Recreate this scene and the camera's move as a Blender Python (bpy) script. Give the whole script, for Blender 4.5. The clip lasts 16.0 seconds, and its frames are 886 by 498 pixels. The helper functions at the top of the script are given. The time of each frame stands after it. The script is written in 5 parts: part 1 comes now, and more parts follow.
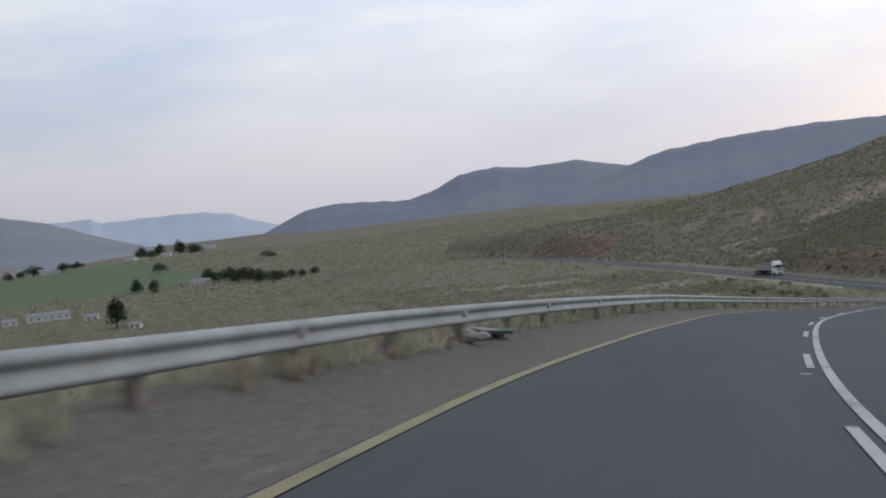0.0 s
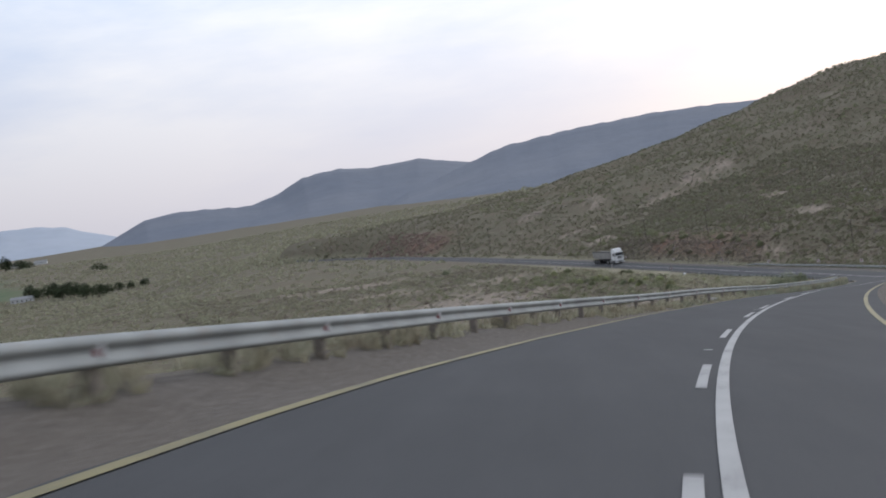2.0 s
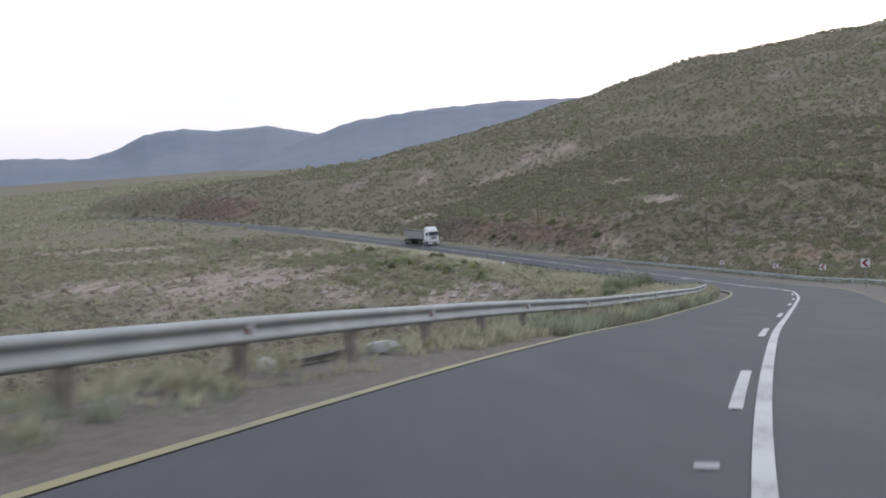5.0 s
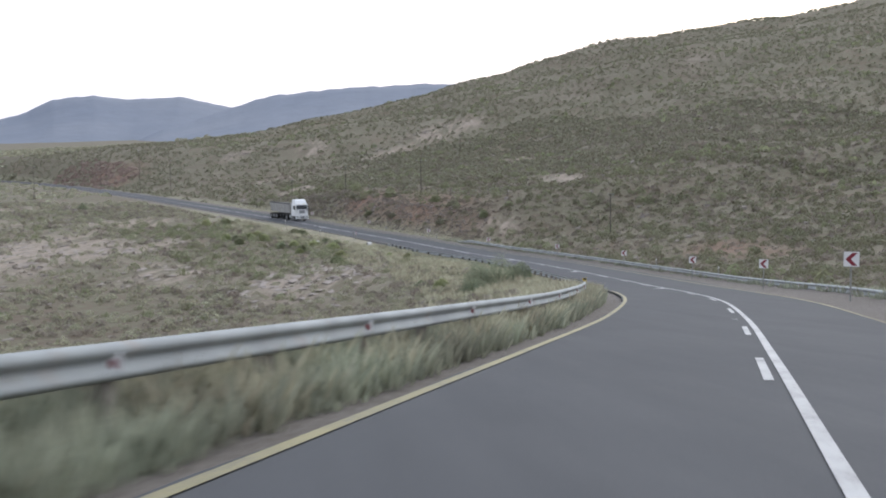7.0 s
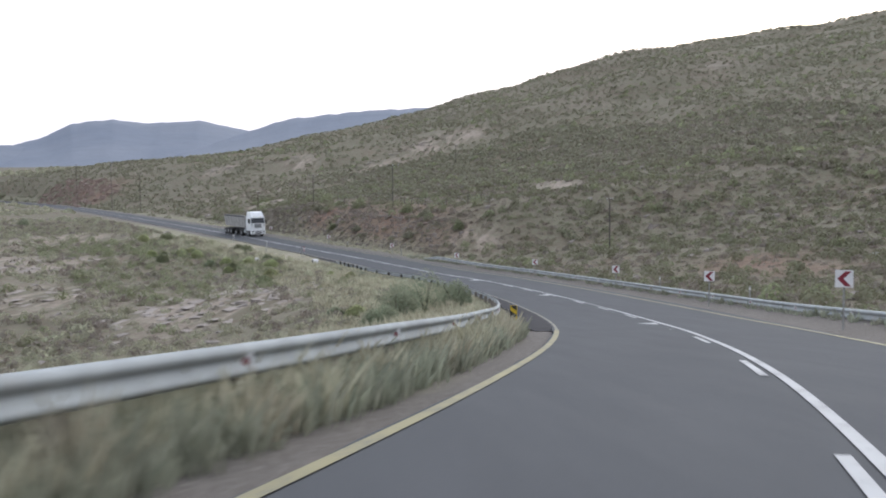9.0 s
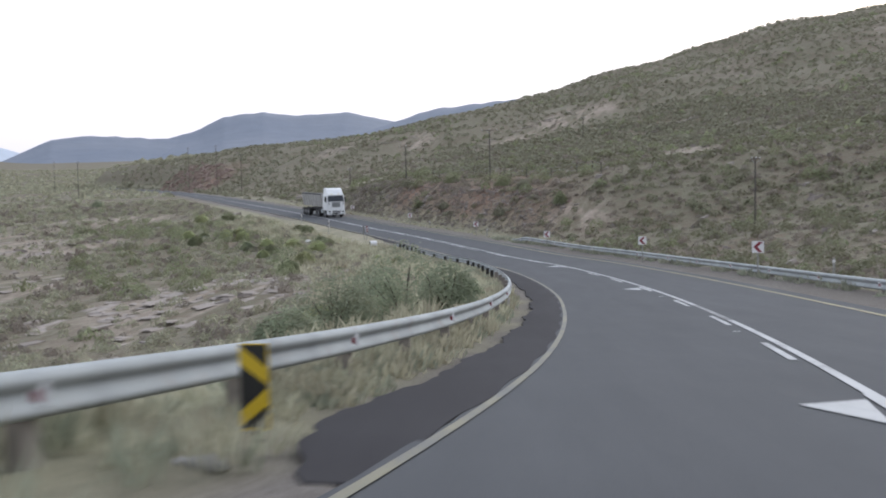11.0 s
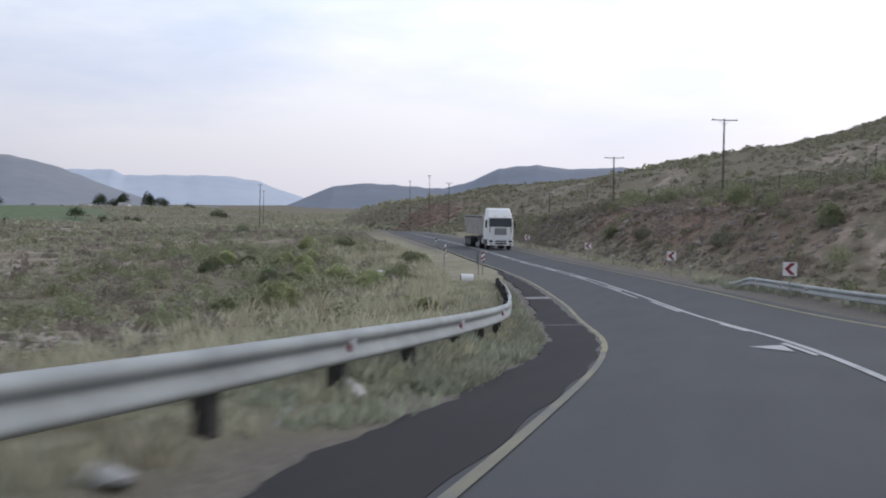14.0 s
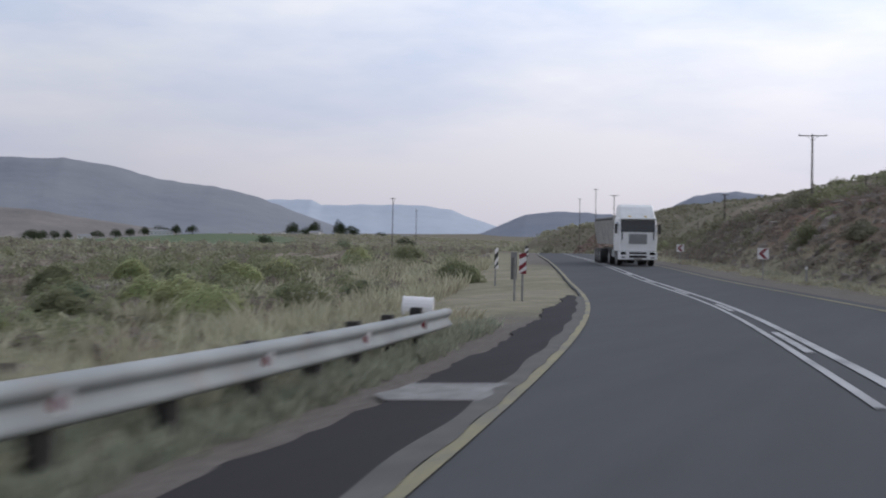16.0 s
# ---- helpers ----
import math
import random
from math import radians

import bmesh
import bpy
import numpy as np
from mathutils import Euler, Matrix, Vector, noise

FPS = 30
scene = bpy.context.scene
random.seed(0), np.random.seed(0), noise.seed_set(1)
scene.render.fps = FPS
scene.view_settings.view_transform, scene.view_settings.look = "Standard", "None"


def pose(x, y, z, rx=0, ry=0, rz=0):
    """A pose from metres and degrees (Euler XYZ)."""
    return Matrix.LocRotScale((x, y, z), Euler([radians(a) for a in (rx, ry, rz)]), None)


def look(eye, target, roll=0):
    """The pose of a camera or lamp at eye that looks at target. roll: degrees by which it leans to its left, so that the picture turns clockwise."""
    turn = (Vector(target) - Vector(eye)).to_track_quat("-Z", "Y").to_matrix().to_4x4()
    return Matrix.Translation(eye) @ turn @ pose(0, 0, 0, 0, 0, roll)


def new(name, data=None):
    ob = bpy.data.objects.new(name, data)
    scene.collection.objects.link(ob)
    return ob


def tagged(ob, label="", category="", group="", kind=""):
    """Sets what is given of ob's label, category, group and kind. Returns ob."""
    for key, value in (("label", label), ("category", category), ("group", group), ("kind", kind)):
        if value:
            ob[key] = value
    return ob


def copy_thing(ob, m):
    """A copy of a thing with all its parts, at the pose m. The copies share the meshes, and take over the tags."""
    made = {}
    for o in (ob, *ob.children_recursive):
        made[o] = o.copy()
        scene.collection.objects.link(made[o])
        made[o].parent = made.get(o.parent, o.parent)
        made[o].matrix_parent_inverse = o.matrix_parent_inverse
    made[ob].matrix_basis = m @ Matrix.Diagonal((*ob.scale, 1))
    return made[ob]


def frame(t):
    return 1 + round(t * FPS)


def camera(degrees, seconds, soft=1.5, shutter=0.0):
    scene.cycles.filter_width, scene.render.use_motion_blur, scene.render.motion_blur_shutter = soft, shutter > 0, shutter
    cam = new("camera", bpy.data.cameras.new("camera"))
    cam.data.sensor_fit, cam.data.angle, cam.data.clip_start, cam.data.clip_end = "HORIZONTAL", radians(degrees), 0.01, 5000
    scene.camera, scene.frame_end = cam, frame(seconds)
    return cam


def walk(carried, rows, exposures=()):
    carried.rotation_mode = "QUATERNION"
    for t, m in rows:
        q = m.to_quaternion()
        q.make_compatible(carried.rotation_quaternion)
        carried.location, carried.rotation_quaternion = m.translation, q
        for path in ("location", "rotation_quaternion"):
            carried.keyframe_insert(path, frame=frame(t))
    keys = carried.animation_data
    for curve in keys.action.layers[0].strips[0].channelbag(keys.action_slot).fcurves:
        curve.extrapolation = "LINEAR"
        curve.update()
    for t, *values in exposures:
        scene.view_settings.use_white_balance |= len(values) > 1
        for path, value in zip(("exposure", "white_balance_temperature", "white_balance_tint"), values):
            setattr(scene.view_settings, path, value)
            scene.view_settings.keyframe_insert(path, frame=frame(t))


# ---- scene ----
# ---------------------------------------------------------------- camera
cam = camera(39.96, 16.0, soft=1.85, shutter=0.4)
walk(cam, [
    (0.0, pose(-0.130, 0.020, 0.101, 88.207, 5.781, 12.166)),
    (0.5, pose(0.007, 8.830, -0.631, 88.204, 6.992, 10.195)),
    (1.0, pose(0.522, 17.614, -1.451, 87.836, 7.531, 7.798)),
    (1.5, pose(1.374, 26.384, -2.227, 87.518, 7.590, 6.074)),
    (2.0, pose(2.365, 35.173, -2.999, 87.412, 8.111, 4.934)),
    (2.5, pose(3.456, 43.888, -3.905, 87.434, 8.199, 3.866)),
    (3.0, pose(4.690, 52.522, -4.713, 87.232, 8.407, 2.629)),
    (3.5, pose(6.036, 61.035, -5.603, 87.122, 7.793, 1.538)),
    (4.0, pose(7.605, 69.428, -6.442, 86.757, 6.021, 0.397)),
    (4.5, pose(9.290, 77.748, -7.273, 86.375, 4.497, -0.737)),
    (5.0, pose(11.192, 85.972, -8.124, 85.696, 3.115, -2.057)),
    (5.5, pose(13.328, 94.216, -8.868, 85.858, 2.093, -3.458)),
    (6.0, pose(15.644, 102.320, -9.722, 85.547, 1.313, -4.627)),
    (6.5, pose(18.059, 110.304, -10.656, 85.104, 0.711, -5.411)),
    (7.0, pose(20.515, 118.179, -11.640, 84.816, 0.304, -5.856)),
    (7.5, pose(22.951, 125.973, -12.604, 84.671, 0.079, -6.083)),
    (8.0, pose(25.658, 133.946, -13.508, 84.904, 0.113, -6.024)),
    (8.5, pose(28.069, 141.386, -14.346, 85.670, 0.169, -5.645)),
    (9.0, pose(30.421, 148.777, -15.180, 85.963, 0.385, -4.845)),
    (9.5, pose(32.633, 156.197, -16.003, 86.062, 0.619, -3.530)),
    (10.0, pose(34.635, 163.697, -16.796, 85.948, 0.772, -1.812)),
    (10.5, pose(36.376, 171.317, -17.589, 85.569, 0.793, 0.140)),
    (11.0, pose(37.916, 179.304, -18.478, 85.605, 0.920, 2.085)),
    (11.5, pose(39.299, 187.439, -19.379, 85.980, 0.321, 3.904)),
    (12.0, pose(40.411, 195.773, -20.221, 86.199, -0.332, 5.999)),
    (12.5, pose(41.255, 204.280, -20.977, 86.548, -0.889, 8.127)),
    (13.0, pose(41.778, 212.936, -21.698, 86.843, -0.517, 10.415)),
    (13.5, pose(41.965, 221.683, -22.375, 87.647, -0.771, 12.690)),
    (14.0, pose(41.738, 230.585, -22.974, 88.187, -1.109, 14.975)),
    (14.5, pose(41.269, 239.563, -23.531, 88.367, -0.869, 16.934)),
    (15.0, pose(40.458, 248.674, -23.997, 88.458, -0.667, 19.085)),
    (15.5, pose(39.243, 257.762, -24.477, 88.500, -0.738, 21.318)),
    (16.0, pose(37.742, 266.882, -24.858, 89.391, -0.926, 24.132)),
], exposures=[(0.0, -0.06, 6200, 10), (1.0, 0.05, 6200, 10), (2.0, 0.12, 6250, 10), (4.0, 0.34, 6200, 10), (5.0, 0.52, 6200, 10), (7.0, 0.8, 6200, 10), (8.0, 0.83, 6200, 10), (11.0, 0.74, 6200, 10), (12.5, 0.66, 6200, 10), (13.5, 0.44, 6200, 10), (14.5, 0.21, 6150, 11), (15.5, 0.18, 6150, 11), (16.0, 0.07, 6200, 12)])

# ---------------------------------------------------------------- light
world = bpy.data.worlds.new("evening_sky")
scene.world = world
world.use_nodes = True
wn, wl = world.node_tree.nodes, world.node_tree.links
wn.clear()
w_out = wn.new("ShaderNodeOutputWorld")
w_bg = wn.new("ShaderNodeBackground")
w_sky = wn.new("ShaderNodeTexSky")
w_sky.sky_type = "NISHITA"
w_sky.sun_disc = False
w_sky.sun_elevation = radians(7)
w_sky.sun_rotation = radians(24)
w_sky.dust_density = 3.0
w_sky.ozone_density = 2.0
w_co = wn.new("ShaderNodeTexCoord")
w_map = wn.new("ShaderNodeMapping")
w_map.inputs["Scale"].default_value = (1.3, 1.3, 5.0)
w_noise = wn.new("ShaderNodeTexNoise")
w_noise.inputs["Scale"].default_value = 2.1
w_noise.inputs["Detail"].default_value = 7.0
w_noise.inputs["Roughness"].default_value = 0.56
w_ramp = wn.new("ShaderNodeValToRGB")
w_ramp.color_ramp.elements[0].position = 0.36
w_ramp.color_ramp.elements[0].color = (0.60, 0.70, 0.90, 1)
w_ramp.color_ramp.elements[1].position = 0.62
w_ramp.color_ramp.elements[1].color = (0.96, 0.965, 1.0, 1)
# cloud sheet: brighter towards the hidden sun, greyer low in the opposite sky
w_dot = wn.new("ShaderNodeVectorMath")
w_dot.operation = "DOT_PRODUCT"
w_dot.inputs[1].default_value = (math.sin(radians(24)) * 0.93, math.cos(radians(24)) * 0.93, 0.36)
w_glow = wn.new("ShaderNodeMapRange")
w_glow.inputs["From Min"].default_value = 0.45
w_glow.inputs["From Max"].default_value = 1.0
w_glow.inputs["To Min"].default_value = 8.6
w_glow.inputs["To Max"].default_value = 12.4
w_mul = wn.new("ShaderNodeVectorMath")
w_mul.operation = "SCALE"
w_mix = wn.new("ShaderNodeMix")
w_mix.data_type = "RGBA"
w_mix.inputs["Factor"].default_value = 0.86
wl.new(w_co.outputs["Generated"], w_map.inputs["Vector"])
wl.new(w_map.outputs["Vector"], w_noise.inputs["Vector"])
wl.new(w_noise.outputs["Fac"], w_ramp.inputs["Fac"])
wl.new(w_co.outputs["Generated"], w_dot.inputs[0])
wl.new(w_dot.outputs["Value"], w_glow.inputs["Value"])
w_low = wn.new("ShaderNodeMix")
w_low.data_type = "RGBA"
w_low.inputs["A"].default_value = (0.66, 0.635, 0.685, 1)
w_sep = wn.new("ShaderNodeSeparateXYZ")
w_band = wn.new("ShaderNodeMapRange")
w_band.inputs["From Min"].default_value = 0.0
w_band.inputs["From Max"].default_value = 0.19
wl.new(w_co.outputs["Generated"], w_sep.inputs["Vector"])
wl.new(w_sep.outputs["Z"], w_band.inputs["Value"])
wl.new(w_band.outputs["Result"], w_low.inputs["Factor"])
wl.new(w_ramp.outputs["Color"], w_low.inputs["B"])
wl.new(w_low.outputs["Result"], w_mul.inputs[0])
wl.new(w_glow.outputs["Result"], w_mul.inputs["Scale"])
wl.new(w_sky.outputs["Color"], w_mix.inputs["A"])
wl.new(w_mul.outputs["Vector"], w_mix.inputs["B"])
wl.new(w_mix.outputs["Result"], w_bg.inputs["Color"])
w_bg.inputs["Strength"].default_value = 0.1
wl.new(w_bg.outputs["Background"], w_out.inputs["Surface"])

sun = new("evening_sun", bpy.data.lights.new("evening_sun", "SUN"))
sun.data.energy = 0.95
sun.data.angle = radians(50)
sun.data.color = (1.0, 0.95, 0.9)
sun.matrix_world = look((0, 0, 200), (-0.62 * 100, -0.72 * 100, 200 - 45))

# ---------------------------------------------------------------- materials


def nodes_of(name):
    m = bpy.data.materials.new(name)
    m.use_nodes = True
    n, l = m.node_tree.nodes, m.node_tree.links
    return m, n, l, n["Principled BSDF"]


def ramp(n, l, src, stops):
    r = n.new("ShaderNodeValToRGB")
    while len(r.color_ramp.elements) < len(stops):
        r.color_ramp.elements.new(0.5)
    for e, (p, c) in zip(r.color_ramp.elements, stops):
        e.position, e.color = p, (*c, 1)
    l.new(src, r.inputs["Fac"])
    return r.outputs["Color"]


def grain(n, l, co, scale, detail=6.0, rough=0.6, stretch=None):
    t = n.new("ShaderNodeTexNoise")
    t.inputs["Scale"].default_value = scale
    t.inputs["Detail"].default_value = detail
    t.inputs["Roughness"].default_value = rough
    if stretch:
        mp = n.new("ShaderNodeMapping")
        mp.inputs["Scale"].default_value = stretch
        l.new(co, mp.inputs["Vector"])
        co = mp.outputs["Vector"]
    l.new(co, t.inputs["Vector"])
    return t.outputs["Fac"]


def mixed(n, l, a, b, fac, kind="MIX"):
    x = n.new("ShaderNodeMix")
    x.data_type, x.blend_type = "RGBA", kind
    for sock, v in (("Factor", fac), ("A", a), ("B", b)):
        if isinstance(v, (int, float)):
            x.inputs[sock].default_value = v
        elif isinstance(v, tuple):
            x.inputs[sock].default_value = (*v, 1)
        else:
            l.new(v, x.inputs[sock])
    return x.outputs["Result"]


def relief(n, l, bsdf, height, strength, distance):
    b = n.new("ShaderNodeBump")
    b.inputs["Strength"].default_value = strength
    b.inputs["Distance"].default_value = distance
    l.new(height, b.inputs["Height"])
    l.new(b.outputs["Normal"], bsdf.inputs["Normal"])


def world_place(n):
    return n.new("ShaderNodeNewGeometry").outputs["Position"]


def surface(name, low, high, scale=3.0, roughness=0.7, metal=0.0, fine=40.0, bump=0.25, dist=0.01, stain=None, own=False):
    """A two-scale worn surface: colour from low to high by a broad noise, fine grain in colour and relief."""
    m, n, l, b = nodes_of(name)
    co = n.new("ShaderNodeTexCoord").outputs["Object"] if own else world_place(n)
    broad = grain(n, l, co, scale, 4)
    small = grain(n, l, co, fine, 5, 0.7)
    col = ramp(n, l, broad, [(0.3, low), (0.7, high)])
    col = mixed(n, l, col, ramp(n, l, small, [(0.3, (0.45,) * 3), (0.7, (0.56,) * 3)]), 0.5, "OVERLAY")
    if stain:
        spots = ramp(n, l, grain(n, l, co, scale * 2.3, 7, 0.7), [(0.56, (0, 0, 0)), (0.7, (1, 1, 1))])
        col = mixed(n, l, col, stain, spots)
    l.new(col, b.inputs["Base Color"])
    b.inputs["Roughness"].default_value = roughness
    b.inputs["Metallic"].default_value = metal
    relief(n, l, b, small, bump, dist)
    return m


def asphalt(name, base, patch, shine=0.35):
    m, n, l, b = nodes_of(name)
    co = world_place(n)
    broad = grain(n, l, co, 0.25, 5, 0.6)
    streak = grain(n, l, co, 0.8, 4, 0.6, (1.5, 0.2, 0.5))
    stone = grain(n, l, co, 90.0, 3, 0.8)
    col = ramp(n, l, broad, [(0.3, base), (0.7, tuple(c * 1.08 for c in base))])
    col = mixed(n, l, col, patch, ramp(n, l, streak, [(0.55, (0, 0, 0)), (0.75, (0.6,) * 3)]))
    blot = grain(n, l, co, 0.5, 6, 0.65, (2.4, 0.22, 0.3))
    col = mixed(n, l, col, ramp(n, l, blot, [(0.32, (0.44,) * 3), (0.68, (0.55,) * 3)]), 0.6, "OVERLAY")
    col = mixed(n, l, col, ramp(n, l, stone, [(0.35, (0.36,) * 3), (0.65, (0.62,) * 3)]), 0.6, "OVERLAY")
    l.new(col, b.inputs["Base Color"])
    l.new(ramp(n, l, streak, [(0.3, (0.78,) * 3), (0.7, (0.88,) * 3)]), b.inputs["Roughness"])
    b.inputs["Specular IOR Level"].default_value = shine
    relief(n, l, b, stone, 0.35, 0.004)
    return m


def paint(name, colour, under, worn=0.5):
    m, n, l, b = nodes_of(name)
    co = world_place(n)
    chips = grain(n, l, co, 14.0, 8, 0.75)
    broad = grain(n, l, co, 0.7, 3)
    f = mixed(n, l, chips, broad, 0.4)
    fac = ramp(n, l, f, [(worn - 0.06, (0, 0, 0)), (worn + 0.06, (1, 1, 1))])
    tone = ramp(n, l, broad, [(0.3, tuple(c * 0.8 for c in colour)), (0.7, colour)])
    l.new(mixed(n, l, under, tone, fac), b.inputs["Base Color"])
    b.inputs["Roughness"].default_value = 0.65
    relief(n, l, b, chips, 0.2, 0.003)
    return m


def ground_material():
    """Karoo slope: brown shale soil with pale rock ledges, olive scrub mats and, by the road, bare gravel."""
    m, n, l, b = nodes_of("dry_hillside")
    co = world_place(n)
    big = grain(n, l, co, 0.012, 5, 0.6)
    mid = grain(n, l, co, 0.09, 7, 0.65)
    small = grain(n, l, co, 0.9, 8, 0.7)
    stone = grain(n, l, co, 9.0, 6, 0.75)
    soil = ramp(n, l, mid, [(0.3, (0.122, 0.092, 0.067)), (0.52, (0.168, 0.128, 0.094)), (0.72, (0.22, 0.175, 0.135))])
    red = mixed(n, l, soil, (0.245, 0.140, 0.098), ramp(n, l, big, [(0.50, (0, 0, 0)), (0.64, (0.6,) * 3)]))
    pale = ramp(n, l, grain(n, l, co, 0.06, 8, 0.7, (0.6, 0.35, 4.5)), [(0.54, (0, 0, 0)), (0.66, (0.7,) * 3)])
    red = mixed(n, l, red, (0.33, 0.28, 0.24), pale)
    scrub = ramp(n, l, small, [(0.3, (0.108, 0.099, 0.066)), (0.68, (0.188, 0.172, 0.118))])
    cover = ramp(n, l, mixed(n, l, mixed(n, l, small, mid, 0.35), big, 0.15), [(0.38, (0, 0, 0)), (0.53, (1, 1, 1))])
    land = mixed(n, l, red, scrub, cover)
    att = n.new("ShaderNodeAttribute")
    att.attribute_name = "kind_of_ground"
    sep = n.new("ShaderNodeSeparateColor")
    l.new(att.outputs["Color"], sep.inputs["Color"])
    strata = n.new("ShaderNodeMapping")
    strata.vector_type = "TEXTURE"
    strata.inputs["Rotation"].default_value = (0, 0, radians(-15))
    strata.inputs["Scale"].default_value = (1.0, 18.0, 1.0)
    l.new(co, strata.inputs["Vector"])
    ledge = grain(n, l, strata.outputs["Vector"], 0.45, 7, 0.65)
    att2 = n.new("ShaderNodeAttribute")
    att2.attribute_name = "red_earth"
    bare = n.new("ShaderNodeMath")
    bare.operation = "MULTIPLY"
    l.new(att.outputs["Alpha"], bare.inputs[0])
    l.new(ramp(n, l, ledge, [(0.43, (0, 0, 0)), (0.53, (1, 1, 1))]), bare.inputs[1])
    land = mixed(n, l, land, ramp(n, l, small, [(0.35, (0.235, 0.19, 0.148)), (0.7, (0.385, 0.325, 0.265))]), bare.outputs[0])
    rust = ramp(n, l, small, [(0.3, (0.130, 0.082, 0.059)), (0.7, (0.25, 0.162, 0.117))])
    land = mixed(n, l, land, rust, mixed(n, l, att2.outputs["Fac"], ramp(n, l, mid, [(0.35, (0.15,) * 3), (0.6, (1, 1, 1))]), 1.0, "MULTIPLY"))
    gravel = ramp(n, l, stone, [(0.3, (0.125, 0.110, 0.096)), (0.55, (0.182, 0.162, 0.142)), (0.75, (0.29, 0.265, 0.238))])
    gravel = mixed(n, l, gravel, (0.150, 0.130, 0.108), ramp(n, l, mid, [(0.4, (0, 0, 0)), (0.65, (0.6,) * 3)]))
    land = mixed(n, l, land, gravel, sep.outputs["Red"])
    straw = ramp(n, l, small, [(0.3, (0.19, 0.185, 0.125)), (0.6, (0.30, 0.28, 0.19)), (0.8, (0.38, 0.35, 0.25))])
    land = mixed(n, l, land, straw, sep.outputs["Green"])
    field = ramp(n, l, mid, [(0.3, (0.086, 0.118, 0.062)), (0.5, (0.105, 0.138, 0.074)), (0.7, (0.150, 0.158, 0.095))])
    land = mixed(n, l, land, field, sep.outputs["Blue"])
    land = mixed(n, l, land, ramp(n, l, stone, [(0.3, (0.4,) * 3), (0.7, (0.6,) * 3)]), 0.55, "OVERLAY")
    l.new(land, b.inputs["Base Color"])
    b.inputs["Roughness"].default_value = 0.95
    b.inputs["Specular IOR Level"].default_value = 0.15
    relief(n, l, b, mixed(n, l, stone, small, 0.7), 0.7, 0.3)
    return m


def leaves(name, dark, light, dry=(0.30, 0.26, 0.17), through_light=0.35, by_leaf=0.35):
    m, n, l, b = nodes_of(name)
    g = n.new("ShaderNodeNewGeometry")
    tone = mixed(n, l, grain(n, l, g.outputs["Position"], 0.7, 3, 0.6), g.outputs["Random Per Island"], by_leaf)
    col = ramp(n, l, tone, [(0.25, dark), (0.62, light), (0.85, dry)])
    patch = grain(n, l, g.outputs["Position"], 0.5, 3)
    col = mixed(n, l, col, ramp(n, l, patch, [(0.3, (0.40, 0.37, 0.36)), (0.7, (0.60, 0.63, 0.60))]), 0.9, "OVERLAY")
    l.new(col, b.inputs["Base Color"])
    b.inputs["Roughness"].default_value = 0.85
    b.inputs["Specular IOR Level"].default_value = 0.15
    tr = n.new("ShaderNodeBsdfTranslucent")
    l.new(col, tr.inputs["Color"])
    mx = n.new("ShaderNodeMixShader")
    mx.inputs["Fac"].default_value = through_light
    l.new(b.outputs["BSDF"], mx.inputs[1])
    l.new(tr.outputs["BSDF"], mx.inputs[2])
    l.new(mx.outputs["Shader"], n["Material Output"].inputs["Surface"])
    return m


def plain(name, colour, roughness=0.6, metal=0.0):
    return surface(name, tuple(c * 0.88 for c in colour), colour, 2.0, roughness, metal, 60.0, 0.08, 0.003, own=True)


